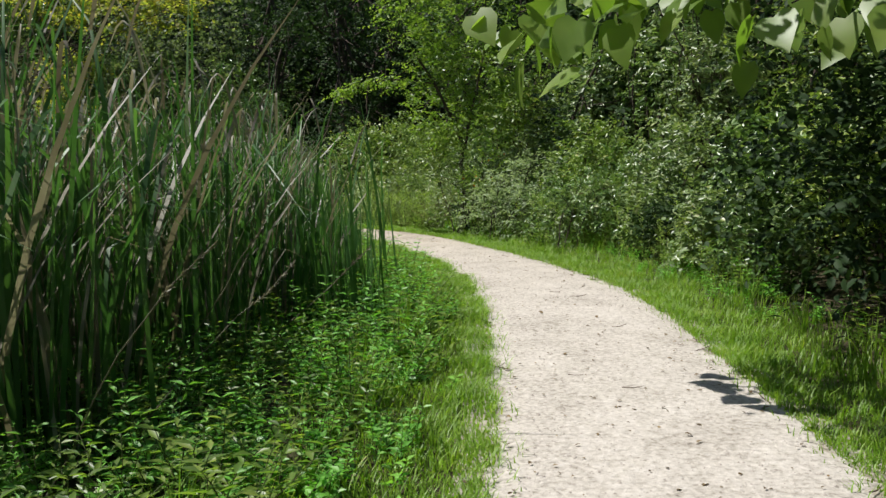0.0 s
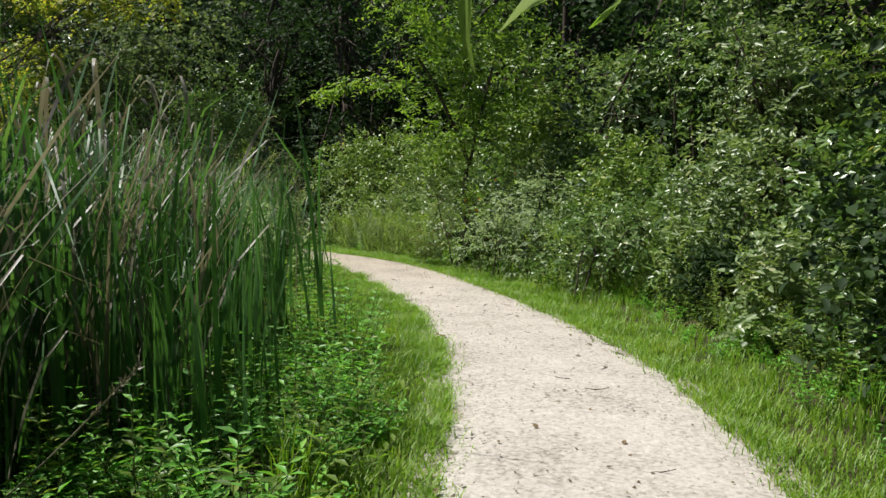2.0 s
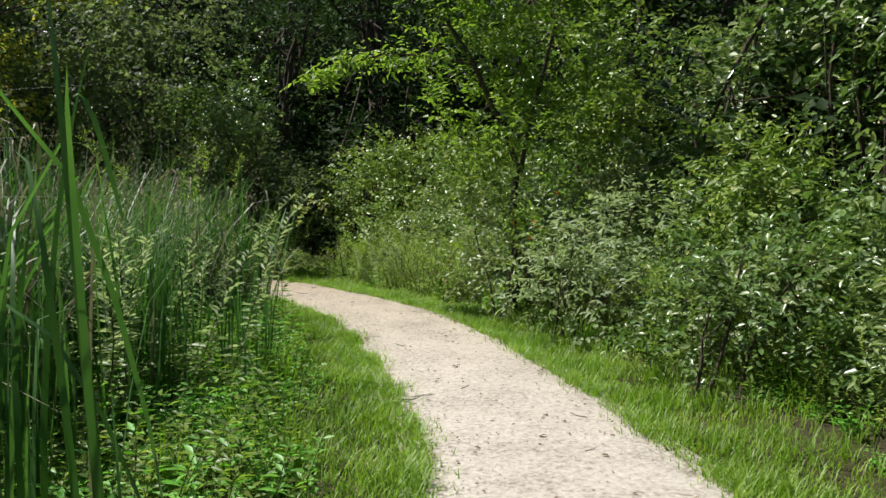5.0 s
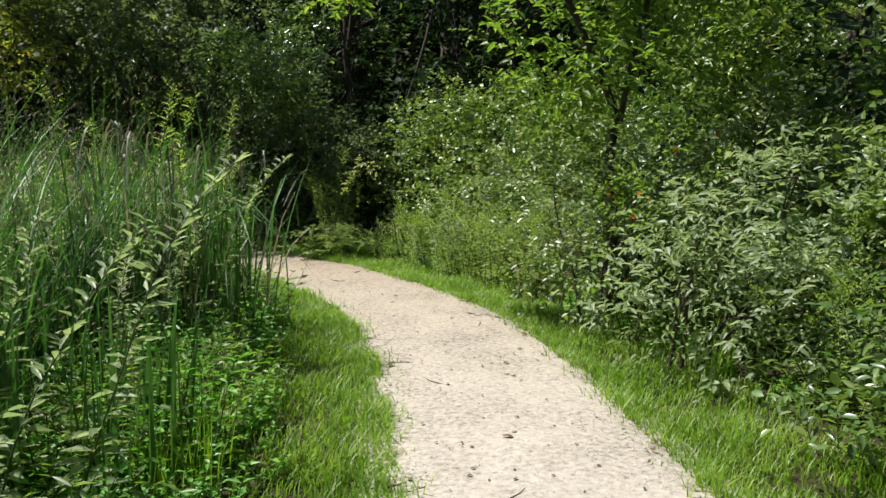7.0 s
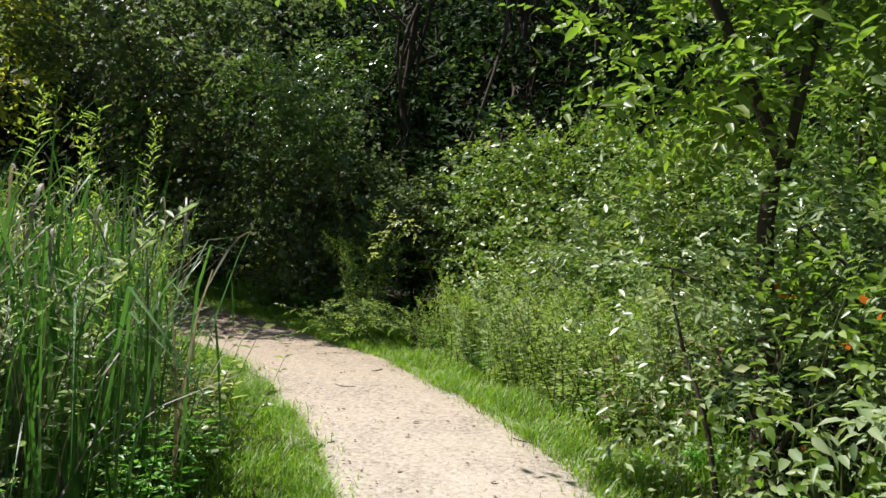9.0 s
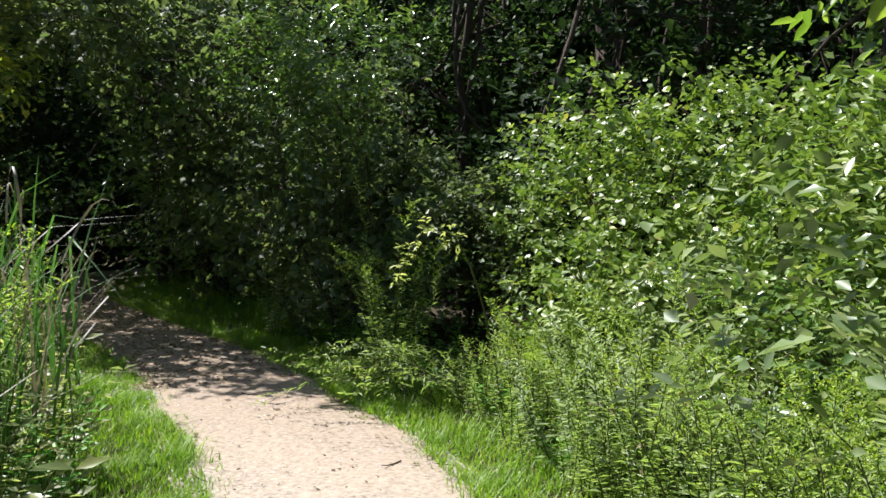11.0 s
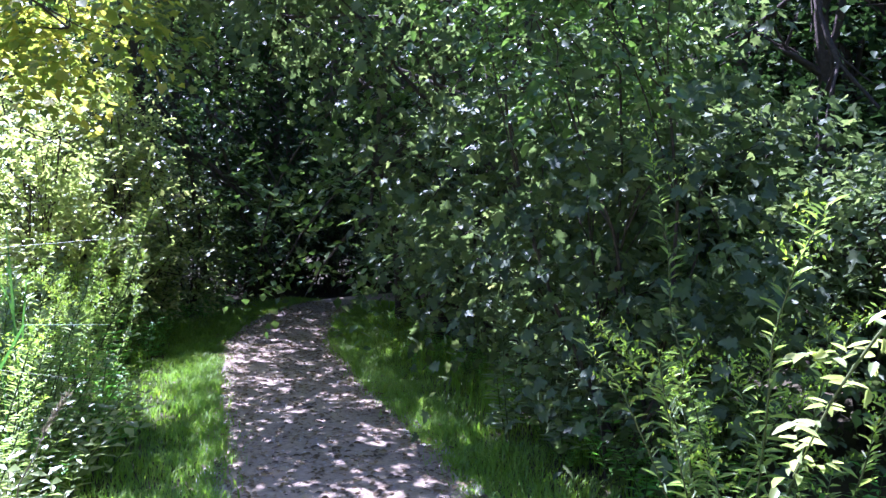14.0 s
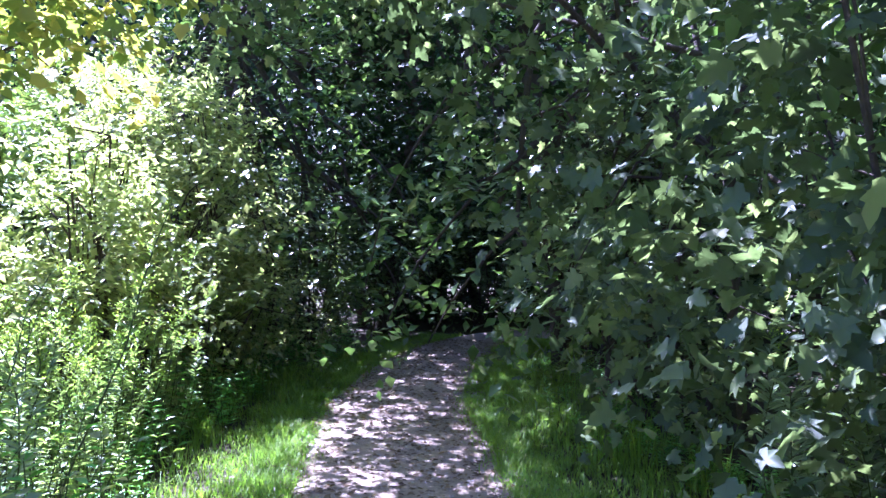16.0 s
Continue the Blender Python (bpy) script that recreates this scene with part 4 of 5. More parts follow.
    # small-leaved branch low over the path edge
    e = thing("leaning_goldenrod", (-3.0, 16.75, -0.02), "goldenrod leaning low over the grass edge", "goldenrod")
    st, ws = [], []
    for k in range(16):
        a = np.array((rng.normal(0.2, 0.25), rng.normal(0.1, 0.2), -0.03))
        tip = np.array((-0.75 + rng.normal(0, 0.2), -0.45 + rng.normal(0, 0.2), rng.uniform(0.1, 0.5)))
        q, r = limb(rng, a, tip, 0.006, 0.002, 0.10, 7)
        q[:, 2] += np.sin(np.linspace(0, np.pi, 7)) * 0.22
        part("stem", mesh_of("leaning_stem", *tube(q, r, 4), STEM, True), e)
        for u in np.linspace(0.25, 1, 14):
            st.append([np.interp(u, np.linspace(0, 1, 7), q[:, j]) for j in range(3)])
            ws.append(tip - a + rng.normal(0, 0.6, 3))
    part("leaves", mesh_of("leaning_leaves", *twigs(rng, np.array(st), np.array(ws), 0.14, 7, DIAMOND, 0.06, 0.22), LEAF_FORB), e)
    # silvery shrub close to the path
    bush("silvery_shrub", (1.25, 11.1, -0.02), [(0.0, 0, 0.5, 0.55, 0.55, 0.45), (0.2, 0.3, 1.0, 0.55, 0.5, 0.45), (0.55, -0.4, 0.5, 0.55, 0.5, 0.45), (0.7, 0, 1.1, 0.55, 0.5, 0.45)],
         760, LEAF_SILVER, 0.075, 0.42, "shrub with broad pale silvery leaves near the path", "shrub", seed=63, shape=OVAL, per=7, reach=0.3)
    bush("shrub", (0.55, 12.35, -0.02), [(0, 0, 0.7, 0.7, 0.6, 0.6), (0.3, 0.1, 1.3, 0.6, 0.5, 0.5), (-0.5, 0.3, 1.1, 0.6, 0.5, 0.5), (0.7, 0.3, 1.0, 0.6, 0.6, 0.6)],
         900, LEAF_PALE, 0.06, 0.5, "bushy pale green shrub before the forked tree", "shrub", seed=66, per=9, reach=0.3)
    # vine-draped shrubs on the bank, in front of the mound
    for k, (x, y, h, m) in enumerate(((-1.95, 17.05, 1.25, LEAF_VINE), (-1.05, 16.7, 1.45, LEAF_PALE), (-0.2, 16.2, 1.5, LEAF_VINE), (-1.3, 17.6, 1.8, LEAF_VINE), (-0.45, 17.1, 1.7, LEAF_MID))):
        bush("shrub", (x, y, -0.02), lobes_for(rng, 8, 0.85, h, 0.3), 520, m, 0.075, 0.7, "rounded leafy shrub draped with vine on the bank", "shrub", "shrubs on the bank", seed=170 + k, shape=LEAFLET, per=7, reach=0.28, shell=0.6, stem_r=0.012, up=0.5)
    # orange-tinged jewelweed among the shrubs
    e = thing("jewelweed", (0.95, 11.9, -0.02), "tall jewelweed dotted with small orange flowers", "jewelweed")
    lb = [(0, 0, 0.8, 0.5, 0.5, 0.5), (0.2, 0.2, 1.3, 0.45, 0.45, 0.35)]
    p, w = blob_starts(rng, lb, 260, 0.4)
    part("foliage", mesh_of("jewel_leaves", *twigs(rng, p, w, 0.25, 7, OVAL, 0.065, 0.5), LEAF_FRESH), e)
    stalks = [tube(*limb(rng, (rng.normal(0, 0.08), rng.normal(0, 0.08), -0.04), (rng.normal(0, 0.3), rng.normal(0, 0.3), rng.uniform(0.9, 1.5)), 0.008, 0.003), 5) for _ in range(7)]
    tagged(part("stalk", mesh_of("jewel_stalks", *joined(stalks), STEM, True), e), kind="stuff")
    p, w = blob_starts(rng, lb, 46, 0.97)
    for k in range(len(p)):
        part("flower", mesh_of("jewel_flower", *leaves(OVAL, p[k:k + 1], w[k:k + 1], rng.normal(0, 1, (1, 3)), np.array([0.05]), np.array([0.04])), ORANGE), e, "small orange flower")
    bush("silvery_shrub", (2.35, 8.9, -0.02), [(0, 0, 0.5, 0.55, 0.55, 0.45), (0.3, 0.2, 0.95, 0.5, 0.5, 0.4), (0.7, -0.2, 0.8, 0.5, 0.5, 0.5)],
         560, LEAF_MID, 0.065, 0.5, "rounded green shrub with oval leaves near the path", "shrub", seed=64, shape=OVAL, per=7, reach=0.28)

    # big-leaved tree beside the start, one bough over the path
    e = thing("broad_leaved_tree", (5.0, 1.9, -0.02), "broad-leaved tree with a bough of large leaves over the path", "tree")
    q, r = limb(rng, (0, 0, -0.05), (-0.1, 0.1, 3.2), 0.11, 0.07, 0.03, 8)
    part("trunk", mesh_of("broad_trunk", *tube(q, r, 9), BARK, True), e, "grey-brown bark")
    for bough, n in ((np.array([(-0.1, 0.1, 2.7), (-1.0, -0.3, 3.0), (-2.0, -0.8, 2.95), (-3.0, -1.3, 2.7), (-3.65, -1.7, 2.4)]), 84),
                     (np.array([(-0.1, 0.1, 2.6), (-0.7, -0.8, 2.75), (-1.3, -1.5, 2.7), (-1.8, -2.0, 2.5), (-2.2, -2.3, 2.3)]), 26)):
        bl = part("limb", mesh_of("broad_bough", *tube(bough, (0.05, 0.035, 0.022, 0.012, 0.005), 7), BARK, True), e)
        u = (0.38 + 0.62 * rng.uniform(0, 1, n)) * 4
        st = np.array([np.interp(u, np.arange(5), bough[:, k]) for k in range(3)]).T + rng.normal(0, 0.12, (n, 3)) - np.array((0, 0, 0.16)) + rng.uniform(-1, 1, (n, 1)) * np.array((0.25, -0.45, 0))
        d = np.array((-0.35, -0.35, -0.75)) + rng.normal(0, 0.45, (n, 3))
        nn = np.array((-0.4, 0.0, 1.0)) + rng.normal(0, 0.5, (n, 3))
        ln = rng.uniform(0.17, 0.29, n)
        for k in range(n):
            part("leaf", mesh_of("heart_leaf", *leaves(HEART, st[k:k + 1], d[k:k + 1], nn[k:k + 1], ln[k:k + 1], ln[k:k + 1] * 0.85), LEAF_FRESH), bl, "large translucent heart-shaped leaf")
    # the high lobes over the path are added out of view, only to shade
    lb = [(-0.5, 0.3, 2.5, 0.9, 0.9, 0.8), (0.2, -0.8, 2.2, 0.9, 0.9, 0.9), (-0.4, -0.4, 3.6, 1.3, 1.3, 0.9), (0.3, 0.9, 1.6, 0.8, 0.8, 0.8), (-0.3, -1.5, 3.2, 1.0, 1.0, 0.7), (-0.6, 0.6, 1.2, 0.6, 0.7, 0.7),
          (-0.7, 1.3, 1.1, 0.8, 1.1, 0.9), (-0.5, 2.6, 0.9, 0.8, 1.0, 0.8), (-0.7, -0.4, 1.2, 0.7, 1.0, 1.0), (-0.7, 1.6, 2.3, 0.9, 1.1, 0.8), (0.2, -2.2, 1.2, 0.9, 1.1, 1.0), (0.3, -3.8, 1.4, 1.0, 1.2, 1.1),
          (-2.5, 0.2, 3.6, 1.0, 1.5, 0.4), (-2.4, 2.2, 3.7, 0.9, 1.2, 0.4), (-1.4, 1.2, 3.9, 1.1, 1.4, 0.5), (-1.6, -1.0, 3.7, 1.1, 1.2, 0.5), (-3.7, -1.7, 3.7, 0.7, 0.9, 0.25), (-3.5, -2.9, 3.8, 0.6, 0.8, 0.25)]
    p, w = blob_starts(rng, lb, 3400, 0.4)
    # near-black leaves paint in the shade on this crown
    part("crown", mesh_of("broad_crown", *twigs(rng, p, w, 0.4, 6, OVAL, 0.105, 0.62, 1.0, 0.35), LEAF_DARK_SHADE), e, "oval leaves, their green darkened to near black for shade")

    # yellowing tree on the open side beyond the bend
    # the high lobes, mostly out of view, are placed to shade the path
    crown = [(0.5, 0.3, 3.2, 0.6, 0.6, 0.45), (-0.3, 0.0, 3.6, 0.7, 0.7, 0.5), (0.2, -0.5, 2.8, 0.5, 0.5, 0.35), (-0.7, 0.4, 3.0, 0.6, 0.6, 0.4), (0.1, 0.4, 4.3, 0.8, 0.6, 0.4),
             (1.2, 0.5, 5.9, 1.0, 0.65, 0.5), (2.9, 0.5, 5.7, 0.8, 0.7, 0.4), (3.3, 1.1, 6.2, 0.7, 0.7, 0.35), (2.1, 0.3, 5.9, 0.7, 0.6, 0.4), (0.2, 0.9, 6.2, 1.1, 1.0, 0.6), (-0.9, 1.7, 6.4, 1.2, 0.7, 0.5)]
    bush("yellowing_tree", (-11.5, 16.1, -0.02), [(x + 1.3, y + 0.8, z, p, q, r) for x, y, z, p, q, r in crown],
         1900, LEAF_YELLOW, 0.105, 0.7, "slender tree with yellowing backlit leaves, arching over the path", "tree", seed=65, shape=LOBED, per=6, reach=0.42, shell=0.4, trunk=(4.6, 0.05), single_limbs=True)
    # tree whose boughs hang over the path where the shade begins
    body_lobes = [(0, -1.0, 4.6, 1.7, 1.4, 0.8), (0, 0, 5.8, 2.0, 1.8, 1.1), (-1.8, -0.4, 5.2, 1.6, 1.5, 0.9), (1.5, -1.5, 2.0, 0.7, 0.6, 0.6), (0.5, -1.4, 1.7, 0.8, 0.6, 0.7), (-0.6, -1.2, 2.3, 0.9, 0.7, 0.8), (-0.2, -0.8, 1.0, 0.9, 0.6, 0.6), (1.2, -0.9, 1.1, 0.8, 0.6, 0.7), (-3.6, -1.6, 4.5, 1.0, 0.9, 0.6)]
    # several outer boughs are added only to shade the path
    bough_lobes = [(0.5, -2.1, 3.4, 1.0, 0.9, 0.6), (-0.8, -2.3, 3.6, 1.0, 0.9, 0.6), (1.5, -1.9, 3.0, 0.8, 0.8, 0.7), (-2.2, -2.0, 3.9, 1.1, 1.0, 0.7), (0.0, -3.2, 3.9, 0.9, 0.7, 0.45), (-1.2, -3.1, 4.1, 0.9, 0.7, 0.5), (1.0, -2.9, 3.5, 0.7, 0.6, 0.4), (-2.6, -2.6, 4.0, 0.8, 0.7, 0.5), (-3.4, -2.5, 4.5, 0.8, 0.7, 0.45), (-1.9, -3.0, 4.3, 0.8, 0.6, 0.45), (-4.3, -2.1, 4.9, 0.9, 0.8, 0.5)]
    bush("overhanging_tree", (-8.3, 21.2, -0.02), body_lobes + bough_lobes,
         3400, LEAF_SHADED, 0.095, 0.95, "leafy tree with boughs hanging over the path, leaves coloured for shade", "tree", seed=67, up=0.45, droop=0.55, shape=MAPLE, per=6, reach=0.45, shell=0.45, trunk=(4.6, 0.05), single_limbs=True)

    # tall tree added to shade the last stretch, its crown above the view
    roof = [(0.0, -0.4, 6.8, 1.9, 1.8, 0.7), (1.4, -2.6, 6.4, 1.5, 1.3, 0.55), (-1.6, -2.0, 6.9, 1.6, 1.5, 0.6), (0.6, -1.6, 7.2, 1.7, 1.5, 0.7), (-2.6, -0.4, 7.0, 1.7, 1.6, 0.7), (-1.2, 1.2, 7.3, 1.8, 1.6, 0.8), (-3.6, 1.2, 7.0, 1.6, 1.6, 0.7), (1.8, -0.8, 6.9, 1.4, 1.4, 0.6), (-3.2, 2.8, 7.2, 1.7, 1.6, 0.7)]
    bush("canopy_tree", (-13.6, 24.3, -0.02), [(a - 1.0, b - 1.7, c, d, e, f) for a, b, c, d, e, f in roof], 5200, LEAF_MID, 0.125, 0.62, "tall slender tree added to shade the path, its crown out of view", "tree", seed=69, up=0.4, droop=0.4, shape=OVAL, per=7, reach=0.5, shell=0.4, trunk=(6.6, 0.09), single_limbs=True)

    # dry brown brush at the hedge's foot
    for k, (x, y) in enumerate(((-0.95, 15.4), (0.2, 13.5))):
        bush("dead_brush", (x, y, -0.02), [(0, 0, 0.3, 0.4, 0.3, 0.28), (0.3, 0.1, 0.4, 0.35, 0.3, 0.3), (-0.3, 0.1, 0.35, 0.35, 0.3, 0.28)], 70, DEAD, 0.05, 0.5, "tangle of dry brown stems and dead leaves", "brush", "dry brush", seed=80 + k, per=5, reach=0.25, stem_r=0.006, single_limbs=True)


build_named_plants()


SUNLIT = [on_line(s_at(v), o)[:2] for v in np.arange(-5, 17, 1.0) for o in (-2.5, 0.0, 1.6)] + [(-2.0, 18.6), (-3.0, 17.2), (-1.2, 18.4), (-0.4, 16.0), (-8.4, 16.6), (-9.8, 17.6), (-12.0, 16.8), (2.4, 11), (1.2, 14.5), (4, 7), (-5.3, 17.6)]


def shades(x, y, h, r):
    """Whether a tree here would keep the sun from the open places."""
    sh = np.array((-math.sin(sa), math.cos(sa)))
    for p in SUNLIT:
        v = np.array((x - p[0], y - p[1]))
        d = float(v @ sh)
        if d > -r and abs(float(v @ np.array((sh[1], -sh[0])))) < r and h > max(d - r * 0.5, 0.3) * math.tan(se):
            return True
    return False


def build_woods():
    rng = np.random.default_rng(321)
    kinds = []
    # most kinds take the near-black leaves, which stand in for shade within
    for k, (mat, sz, h, w, n) in enumerate(((LEAF_DARK_SHADE, 0.17, 8.5, 2.6, 760), (LEAF_MID, 0.15, 7.5, 2.4, 720), (LEAF_DARK_SHADE, 0.18, 10.0, 3.0, 800), (LEAF_MID, 0.14, 6.0, 2.0, 680),
                                            (LEAF_DARK_SHADE, 0.30, 9.0, 2.8, 230), (LEAF_DARK_SHADE, 0.30, 10.0, 3.0, 250))):
        kinds.append(bush("woodland_tree", (0, 0, 0), tree_lobes(rng, 13 if k < 4 else 8, w, (1.4, 1.0, 2.2, 0.8, 1.0, 1.6)[k], h - 0.8), n, mat, sz, 0.6, "leafy woodland tree with a slender trunk, leaves on some darkened for shade", "tree", "woodland trees", seed=400 + k, per=7, reach=0.6, shell=0.3, trunk=(h * 0.8, 0.11)))
    spots = []

    def add(x, y, k, sc=None):
        sc = sc or rng.uniform(0.85, 1.15)
        if not shades(x, y, (8.5, 7.5, 10.0, 6.0)[k] * sc, (2.6, 2.4, 3.0, 2.0)[k] * 0.9):
            spots.append((x, y, k if off_line(x, y) < 8.5 else 4 + k % 2, sc))

    s = s_at(-6)
    while s < TOTAL - 2:                                             # behind the hedge
        for o in (5.4, 8.0, 11.0, 14.5):
            x, y, _ = on_line(s + rng.uniform(-0.6, 0.6), o + rng.uniform(-0.5, 0.6))
            if off_line(x, y) > 4.4:
                add(x, y, int(rng.choice(4)))
        s += 2.6
    for _ in range(150):                                             # the wood beyond the bend
        x, y = rng.uniform(-24, 10), rng.uniform(20, 42)
        if off_line(x, y) > 2.6 and all((x - q[0]) ** 2 + (y - q[1]) ** 2 > 4.8 for q in spots):
            # only near-black kinds here, to put in the wood's shade
            add(x, y, int(rng.choice((0, 2))), rng.uniform(0.95, 1.3))
    for _ in range(110):                                             # across the marsh and behind the start
        a, r = rng.uniform(2.2, 5.6), rng.uniform(17, 30)
        x, y = -4 + r * math.cos(a), 6 + r * math.sin(a)
        if off_line(x, y) > 7 and all((x - q[0]) ** 2 + (y - q[1]) ** 2 > 6 for q in spots):
            add(x, y, int(rng.choice(4)), rng.uniform(0.95, 1.25))
    # added by hand to shade the path's far end and hide sky gaps
    for x, y, k in ((-10.6, 22.2, 1), (-12.9, 23.6, 0), (-16.4, 21.2, 1), (-18.6, 24.2, 0), (-14.8, 26.6, 3), (-20.0, 27.5, 2), (-14.5, 29.5, 1), (-20.6, 24.9, 2), (-21.6, 27.3, 2), (-20.8, 29.8, 0), (-21.5, 32.2, 2), (-19.4, 33.6, 0), (-25.0, 17.4, 5), (-25.6, 20.2, 5), (-25.0, 14.6, 5), (-27.6, 18.8, 5), (-26.0, 11.8, 5), (-28.0, 15.6, 5)):
        spots.append((x, y, k, 1.0))
    for v in np.arange(-24, 18, 3.6):
        spots.append((v + rng.uniform(-1, 1), 38 + rng.uniform(-2, 3), 5, rng.uniform(1.3, 1.6)))
    for v in np.arange(-12, 36, 3.6):
        spots.append((17 + rng.uniform(-2, 2), v + rng.uniform(-1, 1), 5, rng.uniform(1.2, 1.5)))
    place(kinds, spots, rng, (0.9, 1.1), 1.5)
    # thicket at the edge of the shade, beyond the bend, both sides
    i = 0
    # shade and sun are put into the leaf colours of these two sets
    shady = ((-9.6, 21.9, 3.4, 1.2, LEAF_SHADED, 1400, DIAMOND), (-6.6, 20.9, 2.6, 1.0, LEAF_SHADED, 1200, LOBED), (-10.6, 22.6, 3.8, 1.3, LEAF_SHADED, 1700, DIAMOND),
        (-12.2, 23.8, 3.6, 1.3, LEAF_SHADED, 1600, DIAMOND), (-13.9, 25.2, 3.6, 1.3, LEAF_SHADED, 1500, DIAMOND), (-14.9, 27.2, 3.6, 1.4, LEAF_SHADED, 1400, DIAMOND),
        (-5.8, 20.3, 3.0, 1.1, LEAF_SHADED, 1500, LOBED), (-4.6, 20.6, 2.6, 1.1, LEAF_SHADED, 1400, DIAMOND), (-16.8, 21.8, 3.0, 1.2, LEAF_SHADED, 1300, DIAMOND),
        (-18.4, 24.2, 3.4, 1.3, LEAF_SHADED, 1300, DIAMOND), (-19.0, 26.8, 3.4, 1.3, LEAF_SHADED, 1300, DIAMOND), (-17.4, 28.6, 3.4, 1.4, LEAF_SHADED, 1300, DIAMOND),
        (-15.9, 29.2, 3.4, 1.4, LEAF_SHADED, 1300, DIAMOND))
    sunny = ((-13.4, 18.5, 2.9, 1.5, LEAF_BACKLIT, 2000, DIAMOND), (-13.4, 16.8, 1.9, 0.9, LEAF_BACKLIT, 1100, DIAMOND), (-14.0, 15.0, 2.6, 1.1, LEAF_BACKLIT, 1300, DIAMOND),
        (-15.0, 20.0, 2.8, 1.1, LEAF_BACKLIT, 1500, DIAMOND), (-14.6, 17.6, 3.6, 1.4, LEAF_VINE, 1700, DIAMOND), (-13.2, 15.6, 3.0, 1.3, LEAF_BACKLIT, 1400, DIAMOND),
        (-12.2, 13.6, 2.6, 1.3, LEAF_BACKLIT, 1300, DIAMOND), (-16.6, 19.2, 4.2, 1.5, LEAF_BACKLIT, 1700, DIAMOND), (-16.6, 16.4, 4.4, 1.5, LEAF_YELLOW, 1700, DIAMOND),
        (-12.7, 17.0, 2.0, 1.0, LEAF_BACKLIT, 1200, DIAMOND), (-15.2, 18.9, 4.6, 1.6, LEAF_BACKLIT, 2200, DIAMOND), (-14.9, 16.2, 4.0, 1.5, LEAF_BACKLIT, 2000, DIAMOND),
        (-16.9, 18.0, 5.2, 1.6, LEAF_VINE, 2200, DIAMOND), (-15.4, 13.6, 3.4, 1.5, LEAF_BACKLIT, 1400, DIAMOND),
        (-12.6, 17.9, 3.2, 1.0, LEAF_BACKLIT, 1300, DIAMOND), (-11.6, 16.2, 3.6, 1.1, LEAF_BACKLIT, 1400, DIAMOND), (-14.2, 19.4, 3.8, 1.3, LEAF_BACKLIT, 1400, DIAMOND), (-12.8, 15.0, 4.6, 1.3, LEAF_BACKLIT, 1500, DIAMOND))
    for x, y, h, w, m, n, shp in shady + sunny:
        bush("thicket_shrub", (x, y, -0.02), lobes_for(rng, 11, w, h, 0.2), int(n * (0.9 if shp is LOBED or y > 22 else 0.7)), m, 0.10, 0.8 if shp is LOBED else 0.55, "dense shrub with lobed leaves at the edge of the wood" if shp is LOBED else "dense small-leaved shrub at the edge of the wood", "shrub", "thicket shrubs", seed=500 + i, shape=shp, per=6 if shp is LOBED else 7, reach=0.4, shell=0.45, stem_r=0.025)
        i += 1
    # undergrowth added to close the view under the crowns, near-black as if shaded
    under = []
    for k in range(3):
        under.append(bush("undergrowth_shrub", (0, 0, 0), lobes_for(rng, 8, 1.5, 2.4, 0.15), 300, LEAF_DARK_SHADE, 0.17, 0.6, "undergrowth shrub added beneath the trees, leaves near-black for shade", "shrub", "undergrowth shrubs", seed=700 + k, per=6, reach=0.45, shell=0.4, stem_r=0.02))
    low = []
    for _ in range(400):
        x, y = rng.uniform(-28, 14), rng.uniform(-16, 40)
        if off_line(x, y) > (4.6 if y < 24 else 3.0) and (x > 3 or y > 20.5 or x < -15) and all((x - q[0]) ** 2 + (y - q[1]) ** 2 > 6.5 for q in low) and not shades(x, y, 2.6, 1.4):
            low.append((x, y, int(rng.choice(3)), rng.uniform(0.8, 1.3)))
    for x, y in ((-15.2, 28.2), (-16.6, 30.2), (-18.2, 29.6), (-14.0, 27.6), (-17.6, 27.4), (-19.6, 28.4), (-20.4, 25.6), (-12.8, 25.6), (-16.0, 31.8), (-18.6, 32.0), (-20.8, 30.6), (-13.6, 30.4)):
        low.append((x, y, int(rng.choice(3)), rng.uniform(1.1, 1.5)))
    for k in range(34):                                              # a belt that closes the gaps behind the bend
        a = radians(100 + k * 3.2)
        r = 24 + 2.2 * (k % 2)
        low.append((-2 + r * math.cos(a) + rng.uniform(-0.4, 0.4), 15 + 0.85 * r * math.sin(a) + rng.uniform(-0.4, 0.4), k % 3, rng.uniform(1.3, 1.6)))
    low = [q for q in low if off_line(q[0], q[1]) > 1.9]
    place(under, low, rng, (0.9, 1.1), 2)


build_woods()


def build_far_wood():
    """A ring of distant woods added to close the view, painted near-black for shade."""
    rng = np.random.default_rng(9)
    n = 150
    v, f = [], []
    for i in range(n):
        a = i / n * 2 * np.pi
        for j in range(7):
            r = 62 + 3.0 * noise.noise((math.cos(a) * 9, math.sin(a) * 9, j * 0.7)) + j * 0.6
            top = 27 + 4 * noise.noise((math.cos(a) * 14, math.sin(a) * 14, 5))
            v.append((-5 + r * math.cos(a), 10 + r * math.sin(a), -0.2 + top * j / 6))
    for i in range(n):
        for j in range(6):
            a, b = i * 7 + j, ((i + 1) % n) * 7 + j
            f += [(a, b, b + 1), (a, b + 1, a + 1)]
    tagged(new("backdrop", mesh_of("backdrop", v, f, FAR_WOOD_SHADE, True)), "belt of distant woods, added to close the view and painted near-black for shade", "woods", kind="structure")


build_far_wood()


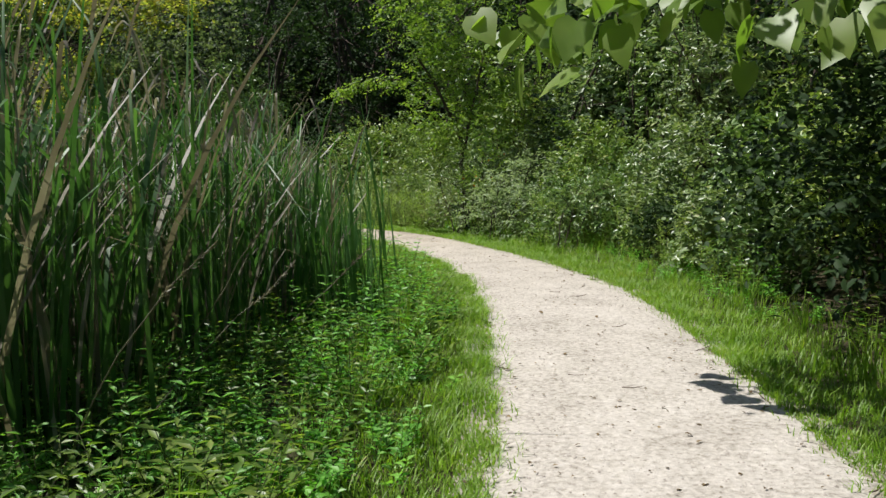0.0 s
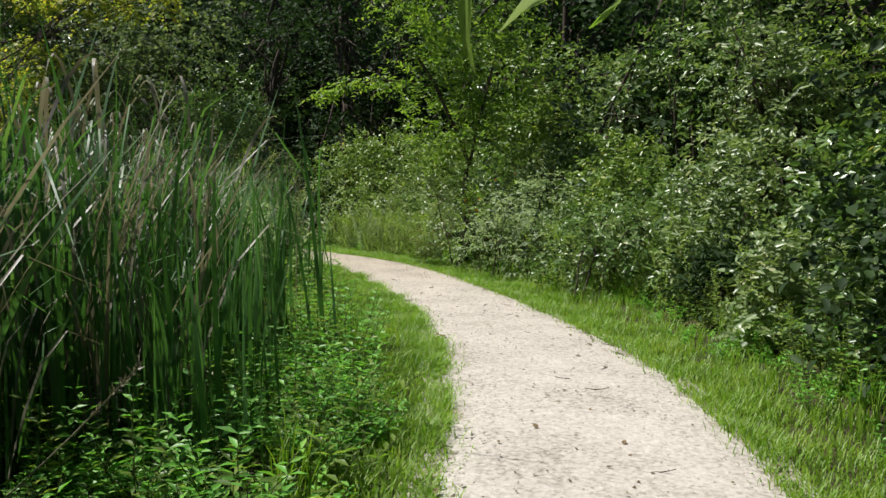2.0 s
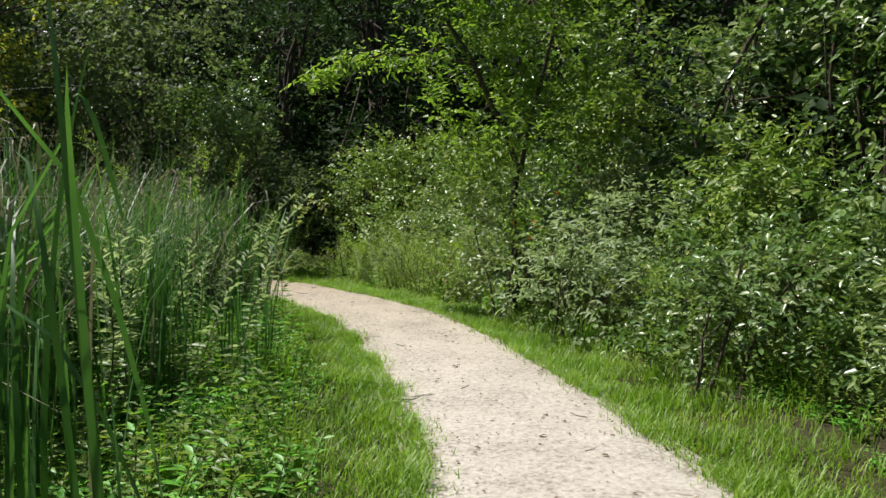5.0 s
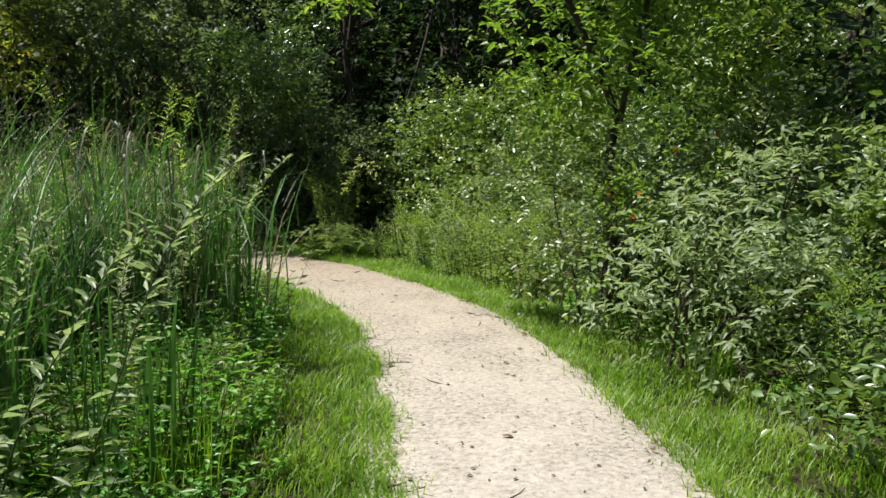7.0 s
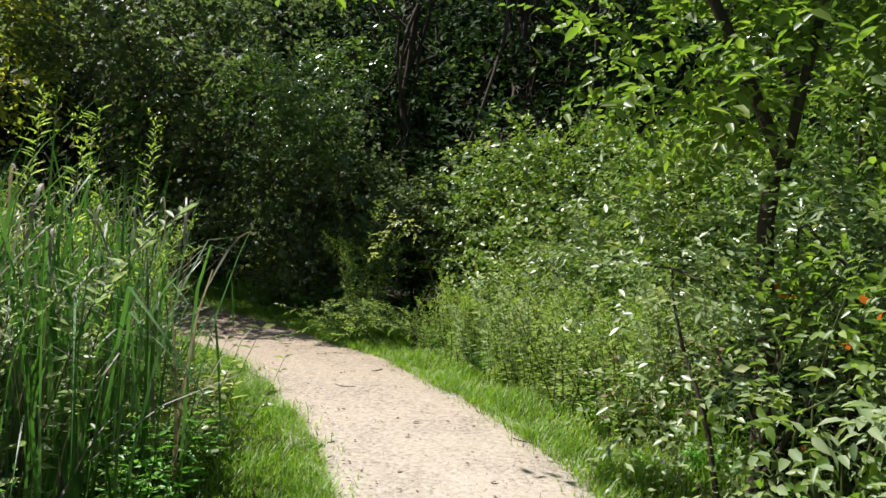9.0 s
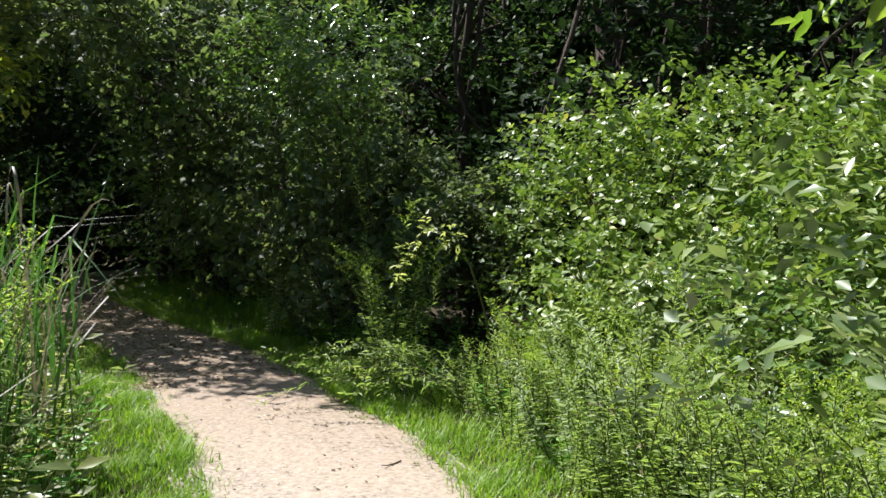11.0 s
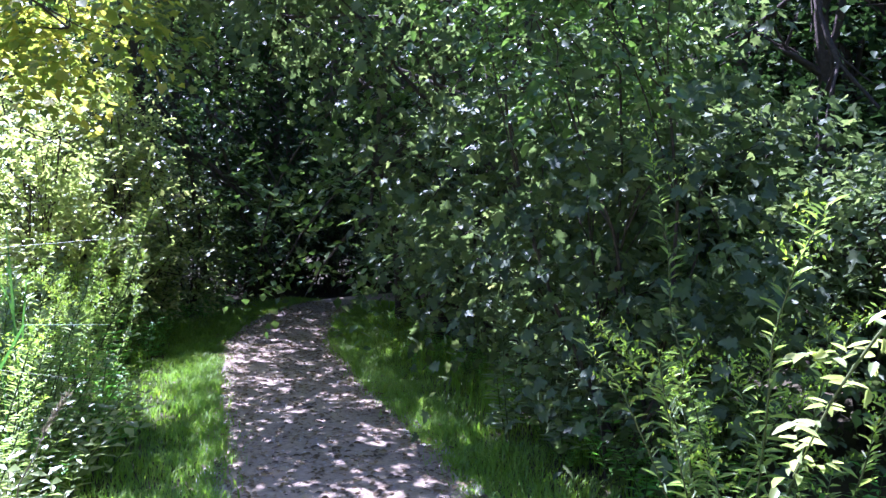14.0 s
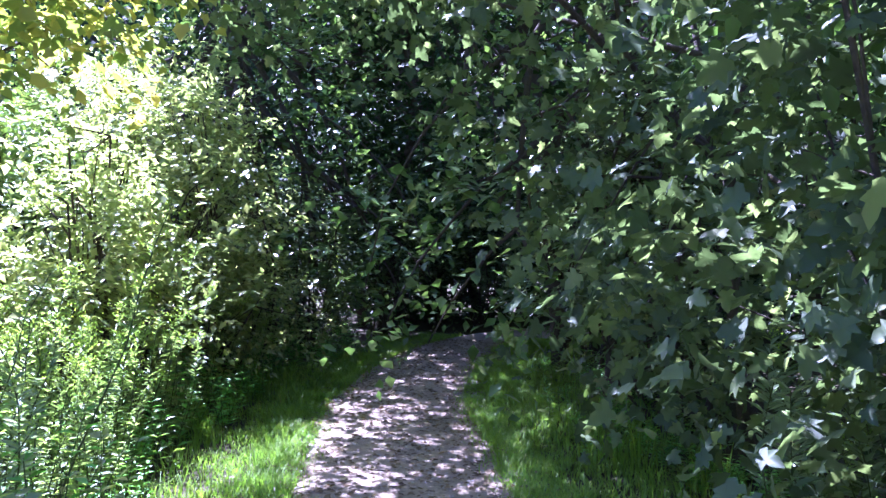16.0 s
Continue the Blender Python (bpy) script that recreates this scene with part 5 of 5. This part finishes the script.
# ---------------------------------------------------------------- litter on the path
def build_litter():
    rng = np.random.default_rng(17)
    dl = thing("dead_leaf", (0, 0, 0), "small curled brown dead leaf lying on the path", "dead leaf", "dead leaves on the path")
    p = np.zeros((1, 3))
    part("blade", mesh_of("dead_leaf", *leaves(OVAL, p, np.array([(1.0, 0, 0.25)]), np.array([(0, 0.2, 1.0)]), np.array([0.055]), np.array([0.032])), DEAD), dl)
    tw = thing("twig", (0, 0, 0), "short dry brown twig lying on the path", "twig", "twigs on the path")
    q, r = limb(rng, (-0.07, 0, 0.004), (0.08, 0.01, 0.006), 0.004, 0.002, 0.1, 6)
    part("stick", mesh_of("twig", *tube(q, r, 5), TWIG, True), tw)
    done = {}
    for i in range(210):
        s = rng.uniform(s_at(-3.5), s_at(21))
        o = (np.clip(rng.normal(0.1, 0.5), -0.98, 0.98) if i % 2 else rng.choice((-1, 1)) * rng.uniform(0.86, 1.06)) * half_at(s)
        x, y, _ = on_line(s, o)
        k = int(rng.uniform() < 0.35)
        sc = rng.uniform(0.6, 1.3)
        m = pose(x, y, 0.014 - 0.008 * (o / half_at(s)) ** 2, rng.normal(0, 8), rng.normal(0, 6), rng.uniform(0, 360)) @ Matrix.Diagonal((sc, sc, sc, 1))
        src = (dl, tw)[k]
        if src in done:
            copy_thing(src, m)
        else:
            done[src] = m
    for src, m in done.items():
        src.matrix_basis = m

    n = 7000
    s = np.where(np.arange(n) < 1100, rng.uniform(s_at(-4.0), s_at(16.6), n), rng.uniform(s_at(16.6), s_at(25), n))
    o = np.where(rng.uniform(0, 1, n) < 0.5, rng.normal(0, 0.45, n), rng.choice((-1, 1), n) * np.abs(rng.normal(0.85, 0.22, n))) * half_at(s)
    x, y, _ = on_line(s, o)
    a = rng.uniform(0, 6.283, n)
    ln = np.where(np.arange(n) < 1100, rng.uniform(0.012, 0.035, n), rng.uniform(0.025, 0.06, n))
    v, f = leaves(OVAL, np.stack([x, y, np.full(n, 0.016)], 1), np.stack([np.cos(a), np.sin(a), rng.uniform(-0.1, 0.35, n)], 1), np.stack([rng.normal(0, 0.3, n), rng.normal(0, 0.3, n), np.ones(n)], 1), ln, ln * 0.6)
    tagged(new("leaf_litter", mesh_of("leaf_litter", v, f, DEAD)), "brown fallen leaves and crumbs strewn over the path", "leaf litter", kind="stuff")


build_litter()


def build_straws():
    """Long dry stalks that lean out of the marsh over the weeds."""
    rng = np.random.default_rng(29)
    for bx, by, tx, ty, tz in ((-0.9, -1.6, 0.05, -1.9, 1.25), (-0.8, -0.9, 0.15, -1.2, 1.1), (-1.0, -0.2, 0.0, -0.6, 1.2), (-0.7, 0.9, 0.25, 0.5, 1.0), (-1.1, -2.2, -0.4, -2.3, 1.7), (-0.9, 2.4, 0.05, 2.2, 1.1),
                               (-1.3, -1.0, -0.9, -1.4, 2.1), (-4.2, 13.4, -3.3, 13.2, 1.3), (-6.0, 15.4, -5.4, 15.5, 1.0), (-5.6, 14.6, -5.0, 14.9, 1.2)):
        e = thing("leaning_straw", (bx, by, -0.03), "long pale dry grass stalk with a narrow seed head, leaning over", "grass stalk", "leaning stalks")
        q, r = limb(rng, (0, 0, 0), (tx - bx, ty - by, tz), 0.0045, 0.002, 0.04, 9)
        part("stalk", mesh_of("straw_stalk", *tube(q, r, 5), CAT_DRY, True), e)
        k = 60
        u = rng.uniform(0.8, 1.0, k)
        pp = np.array([np.interp(u, np.linspace(0, 1, 9), q[:, j]) for j in range(3)]).T
        dd = unit(q[-1] - q[-3]) + rng.normal(0, 0.35, (k, 3))
        tagged(part("seed_head", mesh_of("straw_head", *leaves(DIAMOND, pp, dd, rng.normal(0, 1, (k, 3)), np.full(k, 0.03), np.full(k, 0.007)), CAT_DRY), e, "pale seed head"), kind="stuff")


build_straws()
